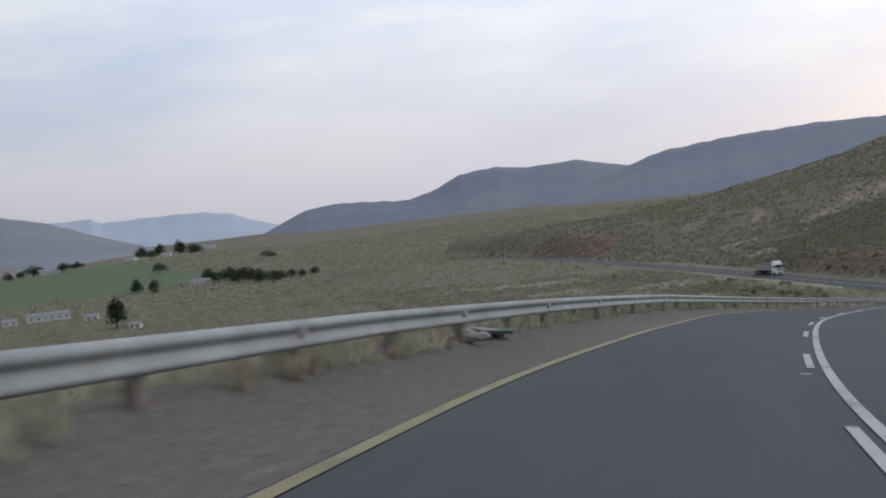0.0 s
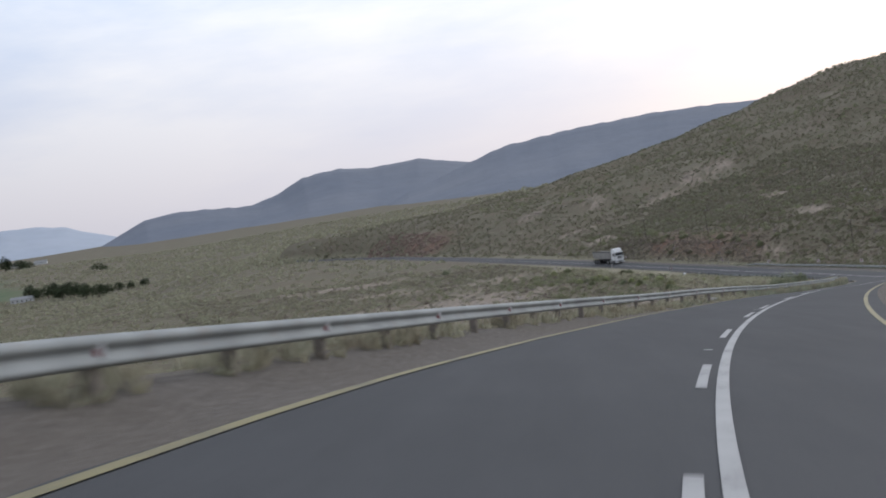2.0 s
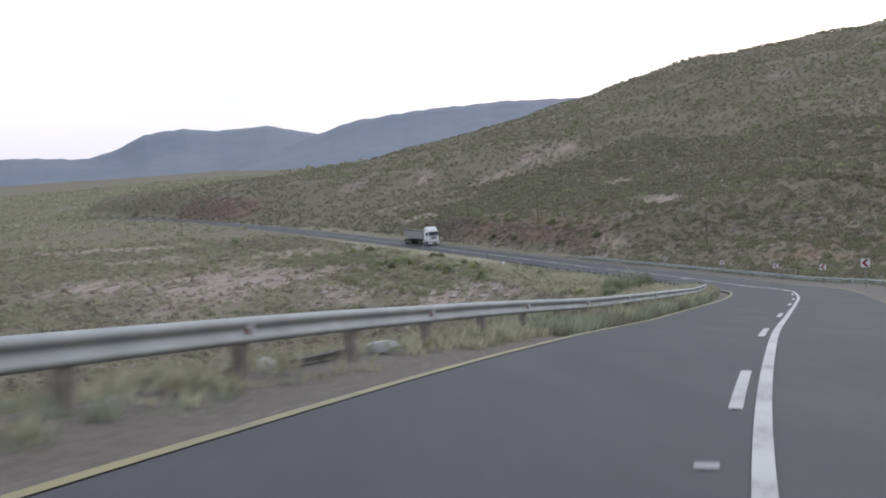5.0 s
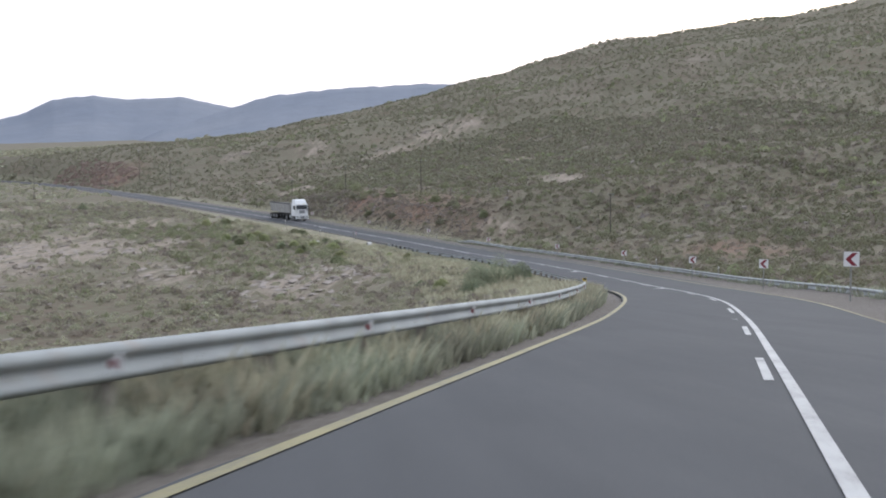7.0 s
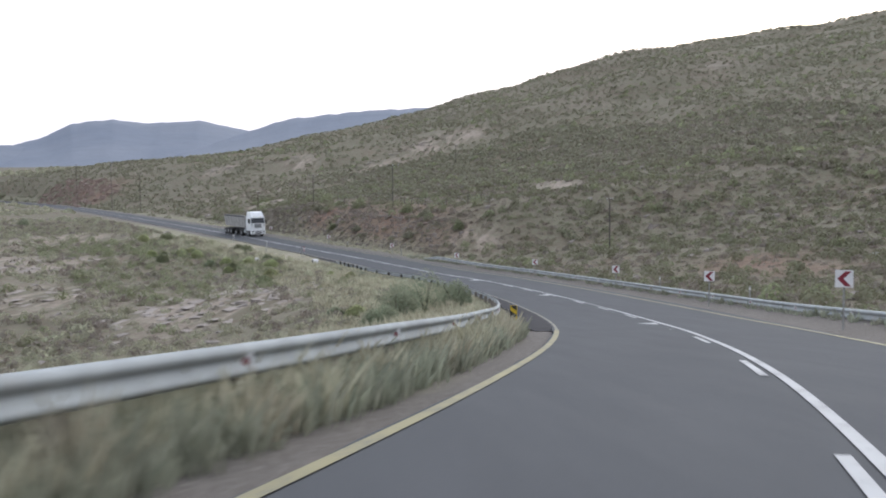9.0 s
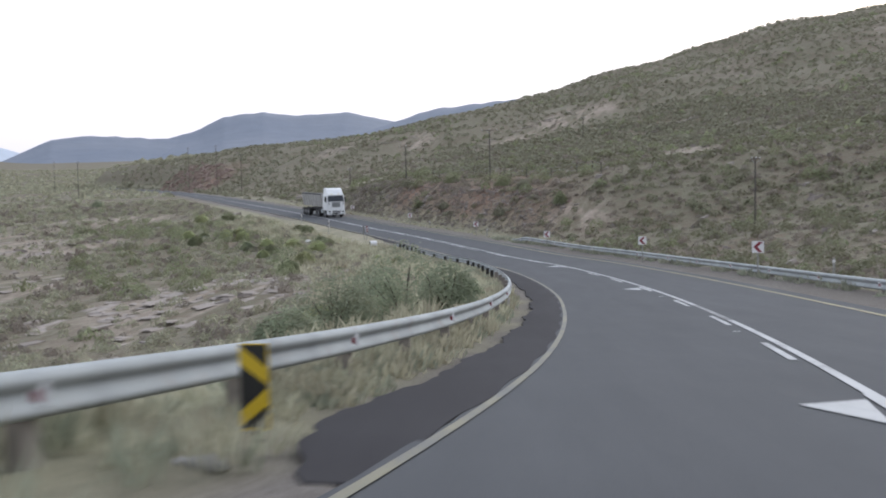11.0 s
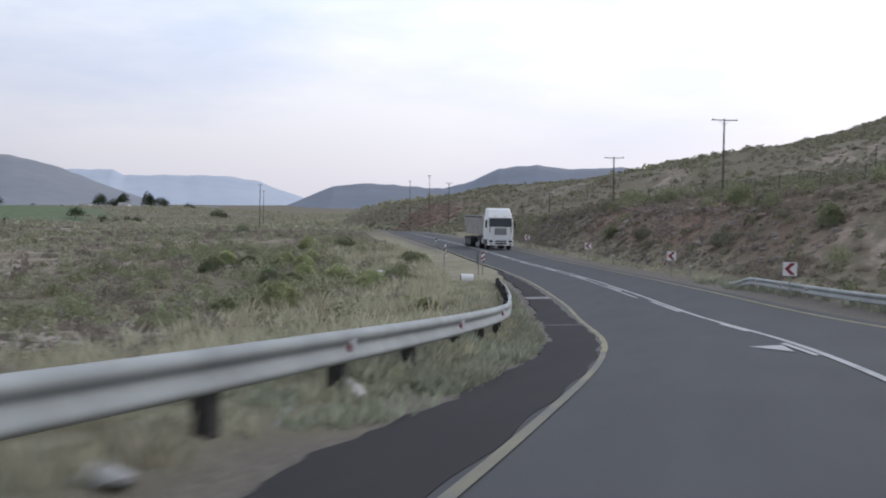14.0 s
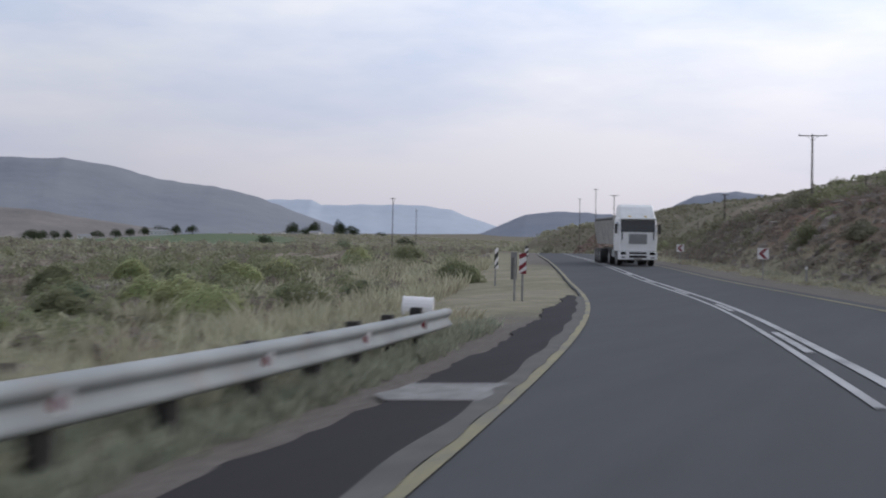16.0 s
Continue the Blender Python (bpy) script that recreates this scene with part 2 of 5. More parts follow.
MAT = {
    "ground": ground_material(),
    "road": asphalt("worn_asphalt", (0.073, 0.074, 0.077), (0.085, 0.086, 0.0885), 0.1),
    "tar": asphalt("fresh_tar", (0.031, 0.0285, 0.030), (0.040, 0.036, 0.037), 0.1),
    "white_line": paint("white_road_paint", (0.37, 0.37, 0.365), (0.13, 0.13, 0.13), 0.42),
    "worn_white": paint("worn_white_paint", (0.33, 0.33, 0.325), (0.10, 0.10, 0.10), 0.53),
    "yellow_line": paint("yellow_road_paint", (0.24, 0.205, 0.085), (0.10, 0.092, 0.065), 0.43),
    "faint_yellow": paint("nearly_worn_yellow_paint", (0.168, 0.150, 0.088), (0.098, 0.094, 0.080), 0.49),
    "old_yellow": paint("faded_yellow_paint", (0.228, 0.196, 0.088), (0.11, 0.103, 0.08), 0.47),
    "dust": surface("pale_road_dust", (0.072, 0.069, 0.064), (0.112, 0.106, 0.096), 2.2, 0.95, 0, 30, 0.3, 0.006, (0.072, 0.07, 0.067)),
    "sackcloth": surface("pale_sackcloth", (0.30, 0.285, 0.245), (0.44, 0.42, 0.37), 6.0, 0.95, 0, 60, 0.5, 0.02, (0.2, 0.185, 0.16)),
    "teal": plain("teal_plastic", (0.10, 0.27, 0.24), 0.6),
    "concrete": surface("dirty_concrete", (0.15, 0.145, 0.14), (0.27, 0.26, 0.25), 3.0, 0.95, 0, 25, 0.4, 0.01, (0.10, 0.09, 0.085)),
    "steel": surface("galvanised_steel", (0.25, 0.262, 0.258), (0.38, 0.395, 0.388), 0.8, 0.85, 0.05, 25.0, 0.15, 0.004, (0.30, 0.275, 0.245)),
    "timber": surface("grey_timber_post", (0.15, 0.13, 0.11), (0.27, 0.235, 0.20), 5.0, 0.9, 0, 60.0, 0.4, 0.01),
    "tarred": surface("tarred_post", (0.022, 0.020, 0.019), (0.05, 0.045, 0.04), 4.0, 0.9, 0, 50.0, 0.3, 0.01),
    "pole": surface("creosoted_pole", (0.06, 0.05, 0.044), (0.11, 0.095, 0.083), 3.0, 0.85, 0, 50.0, 0.3, 0.01),
    "sign_white": plain("sign_white", (0.72, 0.70, 0.69), 0.45),
    "sign_red": plain("sign_red", (0.20, 0.014, 0.026), 0.5),
    "sign_yellow": plain("sign_yellow", (0.62, 0.42, 0.02), 0.45),
    "sign_black": plain("sign_black", (0.018, 0.017, 0.016), 0.5),
    "sign_back": plain("sign_back_grey", (0.25, 0.25, 0.25), 0.5, 0.4),
    "grey_post": surface("grey_sign_post", (0.22, 0.215, 0.2), (0.33, 0.32, 0.3), 6.0, 0.6, 0.2, 40, 0.15, 0.004),
    "stone": surface("pale_stone", (0.38, 0.36, 0.33), (0.62, 0.60, 0.57), 4.0, 0.9, 0, 30, 0.5, 0.02),
    "dull_stone": surface("dusty_pale_stone", (0.27, 0.265, 0.255), (0.42, 0.41, 0.395), 4.0, 0.95, 0, 30, 0.5, 0.02),
    "rock": surface("brown_shale", (0.15, 0.128, 0.112), (0.28, 0.24, 0.21), 1.2, 0.95, 0, 12, 0.6, 0.03),
    "red_rock": surface("red_cutting_rock", (0.18, 0.132, 0.108), (0.26, 0.19, 0.155), 0.8, 0.95, 0, 10, 0.6, 0.04, (0.14, 0.11, 0.09)),
    "pale_rock": surface("pale_sandstone", (0.215, 0.183, 0.155), (0.315, 0.27, 0.232), 0.9, 0.95, 0, 9, 0.6, 0.04, (0.2, 0.16, 0.13)),
    # blue of the distant air is put straight into the slope colour
    "mountain": surface("haze_blue_slopes", (0.135, 0.155, 0.195), (0.175, 0.190, 0.222), 0.0022, 1.0, 0, 0.015, 0.5, 8.0),
    # stronger haze over the farthest range, painted as a pale blue base colour
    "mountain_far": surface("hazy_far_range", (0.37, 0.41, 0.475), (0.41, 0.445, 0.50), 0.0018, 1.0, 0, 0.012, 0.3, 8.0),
    "foothill": surface("brown_foothill", (0.135, 0.125, 0.115), (0.205, 0.18, 0.16), 0.012, 1.0, 0, 0.06, 0.5, 4.0, (0.25, 0.22, 0.19)),
    # blue-grey rock colour carries the haze in front of the flank
    "mountain_near": surface("hazed_side_range", (0.17, 0.18, 0.205), (0.215, 0.222, 0.24), 0.003, 1.0, 0, 0.02, 0.5, 6.0),
    # lighter copy of darkscrub: far-hill haze is mixed into the leaves
    "scrub": leaves("hazed_olive_scrub", (0.155, 0.149, 0.108), (0.252, 0.240, 0.174), (0.31, 0.28, 0.21), 0.3, 0.2),
    "darkscrub": leaves("dark_hill_scrub", (0.138, 0.137, 0.092), (0.222, 0.216, 0.146), (0.27, 0.245, 0.18), 0.35, 0.2),
    # valley copy of the scrub, its leaf colour lifted to imitate haze
    "hazescrub": leaves("haze_paled_grey_scrub", (0.225, 0.221, 0.164), (0.365, 0.355, 0.262), (0.43, 0.40, 0.305), 0.6, 0.2),
    "dryscrub": leaves("dry_brown_scrub", (0.172, 0.148, 0.126), (0.275, 0.24, 0.205), (0.34, 0.30, 0.255), 0.5, 0.2),
    "green": leaves("green_bush_leaves", (0.165, 0.178, 0.108), (0.275, 0.29, 0.18), (0.35, 0.335, 0.23), 0.6, 0.2),
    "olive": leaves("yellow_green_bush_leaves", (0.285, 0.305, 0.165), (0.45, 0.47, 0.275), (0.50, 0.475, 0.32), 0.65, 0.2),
    "greyleaf": leaves("grey_bush_leaves", (0.185, 0.21, 0.145), (0.315, 0.335, 0.235), (0.39, 0.38, 0.275), 0.5, 0.25),
    "straw": leaves("dry_grass_blades", (0.30, 0.285, 0.21), (0.49, 0.46, 0.35), (0.58, 0.54, 0.42)),
    "grass": leaves("grey_green_grass_blades", (0.215, 0.228, 0.178), (0.36, 0.368, 0.285), (0.48, 0.455, 0.37)),
    "tree": leaves("dark_tree_leaves", (0.027, 0.039, 0.024), (0.075, 0.093, 0.051), (0.090, 0.090, 0.053)),
    "bark": surface("bark", (0.05, 0.04, 0.03), (0.10, 0.08, 0.065), 2.0, 0.95),
}

# ---------------------------------------------------------------- building helpers


def mesh_of(name, verts, faces, material=None, smooth=False):
    me = bpy.data.meshes.new(name)
    me.from_pydata([tuple(map(float, v)) for v in verts], [], [tuple(map(int, q)) for q in faces])
    if material:
        me.materials.append(material)
    if smooth:
        me.polygons.foreach_set("use_smooth", [True] * len(me.polygons))
    me.update()
    return me


def part(name, bm, material, parent=None, label=""):
    """Links a bmesh as one mesh object under a thing or under a part."""
    me = bpy.data.meshes.new(name)
    bmesh.ops.recalc_face_normals(bm, faces=bm.faces)
    bm.to_mesh(me)
    bm.free()
    me.materials.append(material)
    ob = new(name, me)
    ob.parent = parent
    if label:
        tagged(ob, label)
    return ob


def thing(name, label, category, at=None, group="", kind=""):
    ob = new(name)
    if at is not None:
        ob.matrix_world = at
    return tagged(ob, label, category, group, kind)


def box(bm, size, m=Matrix.Identity(4), bevel=0.0):
    r = bmesh.ops.create_cube(bm, size=1.0, matrix=m @ Matrix.Diagonal((*size, 1)))
    if bevel:
        edges = list({e for v in r["verts"] for e in v.link_edges})
        bmesh.ops.bevel(bm, geom=edges, offset=bevel, segments=2, affect="EDGES", profile=0.6)
    return bm


def tube(bm, r1, r2, length, m=Matrix.Identity(4), sides=10):
    bmesh.ops.create_cone(bm, cap_ends=True, segments=sides, radius1=r1, radius2=r2, depth=length, matrix=m @ pose(0, 0, length / 2))
    return bm


def fresh():
    return bmesh.new()


# ---------------------------------------------------------------- the line of the road
ROAD_Y = [-36, -15, 0, 15, 30, 45, 60, 75, 90, 105, 120, 135, 150, 165, 180, 195, 210, 225, 240, 255, 266, 280, 296, 320, 345, 394, 512, 665, 830]
ROAD_X = [0.72, 1.02, 1.26, 1.33, 2.2, 3.6, 5.78, 8.76, 12.49, 17.07, 22.06, 27.17, 32.16, 36.57, 39.94, 42.32, 43.66, 44.15, 43.61, 42.16, 39.77, 36.46, 32.14, 23.72, 14.47, -4.07, -44.0, -96.0, -174.0]
ROAD_Z = [1.34, -0.2, -1.32, -2.51, -3.77, -5.165, -6.675, -8.19, -9.74, -11.33, -13.15, -14.87, -16.57, -18.16, -19.77, -21.29, -22.56, -23.65, -24.57, -25.4, -25.87, -26.21, -26.48, -26.63, -26.58, -26.7, -28.2, -31.0, -33.0]
ROAD_BANK = [-0.078, -0.083, -0.085, -0.106, -0.113, -0.116, -0.098, -0.06, -0.02, 0.008, 0.018, 0.019, 0.016, 0.008, 0.009, 0.019, 0.028, 0.029, 0.028, 0.032, 0.038, 0.036, 0.019, 0.007, 0.006, 0.0, 0.0, 0.0, 0.0]


def step(a, b, v):
    u = np.clip((np.asarray(v, float) - a) / (b - a), 0, 1)
    return u * u * (3 - 2 * u)


def glide(ys, vs, y):
    """Smooth curve through the stations; straight on beyond the ends."""
    ys, vs, y = np.array(ys, float), np.array(vs, float), np.asarray(y, float)
    m = np.gradient(vs, ys)
    k = np.clip(np.searchsorted(ys, y, side="right") - 1, 0, len(ys) - 2)
    h = ys[k + 1] - ys[k]
    u = np.clip((y - ys[k]) / h, 0, 1)
    v = (2 * u**3 - 3 * u**2 + 1) * vs[k] + (u**3 - 2 * u**2 + u) * h * m[k] + (-2 * u**3 + 3 * u**2) * vs[k + 1] + (u**3 - u**2) * h * m[k + 1]
    return v + np.where(y < ys[0], (y - ys[0]) * m[0], 0) + np.where(y > ys[-1], (y - ys[-1]) * m[-1], 0)


def road_x(y):
    return glide(ROAD_Y, ROAD_X, np.clip(y, -200, 900))


def road_z(y):
    return glide(ROAD_Y, ROAD_Z, np.clip(y, -60, 900))


def road_bank(y):
    return np.interp(y, ROAD_Y, ROAD_BANK)


def on_road(y, across, up=0.0):
    """A place by the road: station y on the centre line, metres across to its right, metres up."""
    y, across = np.asarray(y, float), np.asarray(across, float)
    dx = (road_x(y + 0.5) - road_x(y - 0.5))
    ln = np.sqrt(1 + dx**2)
    z = road_z(y) + np.tan(road_bank(y)) * np.clip(across, -7.5, 8) + up
    return np.stack([road_x(y) + across / ln, y - across * dx / ln, z + 0 * across], -1)


def heading(y):
    return math.degrees(math.atan2(-float(road_x(y + 0.5) - road_x(y - 0.5)), 1.0))


def ribbon(name, ys, left, right, up, material, thickness=0.0, wobble=0.0):
    """A strip along the road between two offsets (numbers or functions of the station)."""
    ys = np.asarray(ys, float)
    lo = np.array([left(v) if callable(left) else left for v in ys], float)
    ro = np.array([right(v) if callable(right) else right for v in ys], float)
    cols = [lo, lo + (ro - lo) / 3, lo + (ro - lo) * 2 / 3, ro]
    pts = [on_road(ys, c, up) for c in cols]
    if thickness:
        pts = [on_road(ys, lo, up - thickness)] + pts + [on_road(ys, ro, up - thickness)]
    n, c = len(ys), len(pts)
    v = np.stack(pts, 1).reshape(-1, 3)
    f = [(i * c + j, i * c + j + 1, (i + 1) * c + j + 1, (i + 1) * c + j) for i in range(n - 1) for j in range(c - 1)]
    if thickness:
        f += [tuple(range(c))[::-1], tuple(range((n - 1) * c, n * c))]
    return new(name, mesh_of(name, v, f, material, not thickness))



def right_line(y):
    return float(np.interp(y, [20, 60, 100, 130, 160, 200, 240, 290], [3.22, 3.08, 3.07, 3.21, 3.32, 3.33, 3.32, 3.38]))


def left_line(y):
    return float(np.interp(y, [-60, 0, 12, 24, 36, 50, 64, 80, 95, 112, 130, 150, 165, 182, 200, 215, 228, 240, 252, 262, 272, 284, 296, 315], [-4.07, -4.07, -4.05, -3.92, -3.87, -4.1, -3.99, -4.03, -3.98, -3.96, -3.99, -3.92, -3.92, -3.88, -3.86, -3.82, -3.72, -3.64, -3.58, -3.4, -3.19, -3.21, -3.31, -3.38]))



# ---------------------------------------------------------------- ground
STATIONS = [-120, 60, 150, 220, 280, 305, 350, 400, 470, 548, 615, 680, 800, 1300]
OUT_R = [4.6, 7, 9.5, 12, 18, 40, 80, 120, 185, 240, 390, 700]
RISE_R = [
    [0, 0.2, 0.6, 1.2, 3, 10, 20, 30, 46, 58, 85, 120],
    [0, 0.1, 0.3, 0.8, 2.4, 9, 19, 29, 44, 56, 82, 115],
    [0, -0.1, 0.0, 0.2, 0.9, 5, 13, 22, 37, 49, 75, 105],
    [0, -0.2, -0.1, 0.1, 0.7, 4, 12, 21, 36, 48, 74, 104],
    [0, -0.1, 0.1, 0.4, 1.4, 5, 12, 20, 34, 46, 72, 102],
    [0, 0.1, 2.2, 4.0, 5.6, 9, 15, 22, 34, 45, 70, 100],
    [0, 0.1, 2.0, 4.0, 5.2, 8, 13, 20, 33, 44, 70, 100],
    [0, 0.1, 0.8, 1.8, 3.0, 6, 12, 20, 34, 46, 72, 104],
    [0, 0.1, 0.4, 0.8, 2.0, 6, 13, 22, 38, 50, 76, 108],
    [0, 0.1, 0.6, 1.5, 4.2, 12, 21, 29, 44, 55, 79, 110],
    [0, 0.5, 2.8, 5.2, 9.2, 15.5, 18, 26, 44, 56, 82, 114],
    [0, 0.6, 3.4, 6.2, 10.7, 17.5, 19.5, 28.5, 48.5, 63, 93, 125],
    [0, 0.6, 4, 7.5, 12, 15.5, 17, 20, 27, 34, 48, 74],
    [0, 0, 0, 0, 0, 2, 4, 6, 8, 10, 17, 25],
]
OUT_L = [4.9, 7.5, 9.5, 13, 20, 34, 60, 110]
FALL_L = [
    [0, -0.05, -0.8, -2.6, -6.5, -12, -18, -24],
    [0, -0.05, -0.8, -2.4, -6, -11, -15, -18],
    [0, -0.05, -0.7, -1.9, -4.3, -8, -10, -11],
    [0, -0.05, -0.4, -1.1, -2.5, -4.5, -5.5, -4.5],
    [0, -0.1, -0.3, -0.5, -0.9, -1.6, -1.4, -0.2],
    [0, -0.1, -0.2, -0.3, -0.5, -0.9, -1.0, -0.9],
    [0, 0.0, 0.1, 0.1, 0.0, -0.4, -0.7, -1.0],
    [0, 0.0, 0.2, 0.1, 0.0, -0.4, -0.8, -1.2],
    [0, 0.0, 0.2, 0.2, 0.1, -0.2, -0.6, -1.0],
    [0, 0.0, 0.2, 0.4, 0.4, 0.3, 0.0, -0.4],
    [0, 0.0, 0.2, 0.4, 0.4, 0.3, 0.0, -0.4],
    [0, 0.0, 0.2, 0.3, 0.2, 0.0, -0.5, -1.0],
    [0, 0.0, 0.1, 0.1, 0.0, -0.5, -1, -2],
    [0, 0, 0, 0, 0, 0, 0, 0],
]


def table(ys, us, rows, y, u):
    """Smooth look-up in a small table of cross sections."""
    y, u = np.asarray(y, float), np.asarray(u, float)
    ky = np.clip(np.searchsorted(ys, y, side="right") - 1, 0, len(ys) - 2)
    ku = np.clip(np.searchsorted(us, u, side="right") - 1, 0, len(us) - 2)
    ya, ua, t = np.array(ys, float), np.array(us, float), np.array(rows, float)
    fy = np.clip((y - ya[ky]) / (ya[ky + 1] - ya[ky]), 0, 1)
    fy = fy * fy * (3 - 2 * fy)
    fu = np.clip((u - ua[ku]) / (ua[ku + 1] - ua[ku]), 0, 1)
    a = t[ky, ku] * (1 - fu) + t[ky, ku + 1] * fu
    b = t[ky + 1, ku] * (1 - fu) + t[ky + 1, ku + 1] * fu
    return a * (1 - fy) + b * fy


def waves(x, y, seed, size, octaves=3):
    """Cheap smooth unevenness from a few crossed sines."""
    rng = np.random.RandomState(seed)
    out = 0 * x
    for k in range(octaves):
        for _ in range(4):
            a, p, q = rng.uniform(0, 6.28, 3)
            f = 6.28 / size * 2**k * rng.uniform(0.7, 1.4)
            out = out + np.sin((x * math.cos(a) + y * math.sin(a)) * f + p + 0.7 * np.sin((x * math.sin(a) - y * math.cos(a)) * f * 0.6 + q)) / 2**k / 3
    return out


def plain_z(x, y):
    """The valley: level land beside the lower road, dropping to the river fields, rising to the foot of the far range."""
    d = -x + 0.15 * (y - 300)
    z = -27.0 - 18.3 * step(130, 340, d) - 14 * step(340, 1400, d) + 20 * step(650, 1000, d) * step(2300, 1700, y)
    far = step(650, 2400, y)
    side = step(-0.36, -0.14, x / np.maximum(y, 1))
    gap = step(-0.68, -0.52, x / np.maximum(y, 1)) * (1 - side)
    z = z + gap * (9 * step(1000, 1450, y) + 14 * step(1700, 2800, y))
    return z + far * side * (20 + 26 * step(1500, 4200, y)) + 26 * step(2500, 4700, y) * (1 - side)


def ground_z(x, y):
    x, y = np.asarray(x, float), np.asarray(y, float)
    yc = np.clip(y, -120, 1300)
    cosine = 1 / np.sqrt(1 + (road_x(y + 0.5) - road_x(y - 0.5)) ** 2)
    u = (x - road_x(y)) * cosine
    rz = road_z(y)
    bank = np.tan(road_bank(y))
    ur, ul = np.maximum(u, 0), np.maximum(-u, 0)
    rough = waves(x, y, 3, 34) * 0.4 + waves(x, y, 4, 9, 2) * 0.10
    swell = waves(x, y, 5, 190) * 3.0
    spurs = 2.2 * np.abs(np.sin((y - 0.55 * ur + 9 * np.sin(ur / 37)) / 31)) ** 0.8 - 1.4
    right = rz + bank * np.minimum(ur, 6) * step(30, 12, ur) + table(STATIONS, OUT_R, RISE_R, yc, ur) + 0.26 * np.exp(-(((ur - 5.6) / 0.8) ** 2)) * step(95, 110, y) * step(286, 276, y) + rough * step(7, 20, ur) + swell * step(40, 140, ur) * step(1200, 700, y) + spurs * step(30, 110, ur) * step(1100, 700, y)
    near = rz - bank * np.minimum(ul, 7.5) * step(40, 14, ul) + table(STATIONS, OUT_L, FALL_L, yc, ul) + rough * step(8, 22, ul)
    near = near + (0.20 + 0.08 * step(170, 140, y)) * np.exp(-(((ul - 6.25) / 1.0) ** 2)) * step(290, 282, y) * step(5.2, 5.9, ul) + waves(x, y, 8, 2.4, 2) * 0.03 * step(5.3, 6.2, ul)
    pz = plain_z(x, y) + rough * 1.2 + waves(x, y, 6, 60) * 0.6
    t = step(35, 110, ul)
    left = near * (1 - t) + pz * t
    z = np.where(u >= 0, right, left)
    far = step(900, 1500, y)
    back = plain_z(x, y) + rough
    z = z * (1 - far) + np.where(u > 300, np.maximum(back, z * 0.6), back) * far
    bed = (np.abs(u) < 3.85) * 0.22 + step(5.8, 5.4, ul) * (u < -3.8) * step(187, 190, y) * step(304, 300, y) * 0.03 + (np.abs(u) < 4.9) * 0.01
    return z - bed


# worn-bare places: x, y, half sizes across and along
BARE = ((57, 498, 9, 15), (44, 479, 7, 9), (12, 455, 8, 9), (-6, 531, 6, 8), (19, 512, 5, 12), (67, 503, 7, 9), (46, 293, 3.5, 7), (17, 401, 6, 7), (36, 472, 5, 8), (67, 392, 4, 22), (62, 322, 4, 12),
        (-19, 296, 14, 34), (-40, 298, 11, 18), (20, 255, 9, 17), (-4, 303, 5, 11), (-10, 345, 22, 7), (-60, 400, 30, 12), (3, 268, 6, 14), (-45, 352, 16, 9))
# rusty earth: the cut banks of the road
RED = ((38, 312, 8, 24), (30, 338, 6, 16), (-52, 580, 9, 22), (-66, 612, 9, 20), (64, 240, 5, 12), (84, 200, 10, 14), (14, 425, 6, 6))


def red_earth(x, y):
    out = 0 * x
    for cx, cy, rx, ry in RED:
        out = np.maximum(out, np.exp(-((((x - cx) / rx) ** 2 + ((y - cy) / ry) ** 2) ** 1.5)))
    return out


def bare_ground(x, y):
    out = 0 * x
    for cx, cy, rx, ry in BARE:
        out = np.maximum(out, np.exp(-((((x - cx) / rx) ** 2 + ((y - cy) / ry) ** 2) ** 1.5)))
    return out


def fields(x, y):
    """Irrigated green land on the valley floor."""
    out = 0 * x
    for cx, cy, rx, ry in ((-640, 1150, 115, 175), (-770, 1340, 130, 150), (-1150, 1500, 190, 190)):
        out = np.maximum(out, step(1.15, 0.95, np.hypot((x - cx) / rx, (y - cy) / ry) + 0.09 * waves(x, y, 21, 90, 2)))
    return out


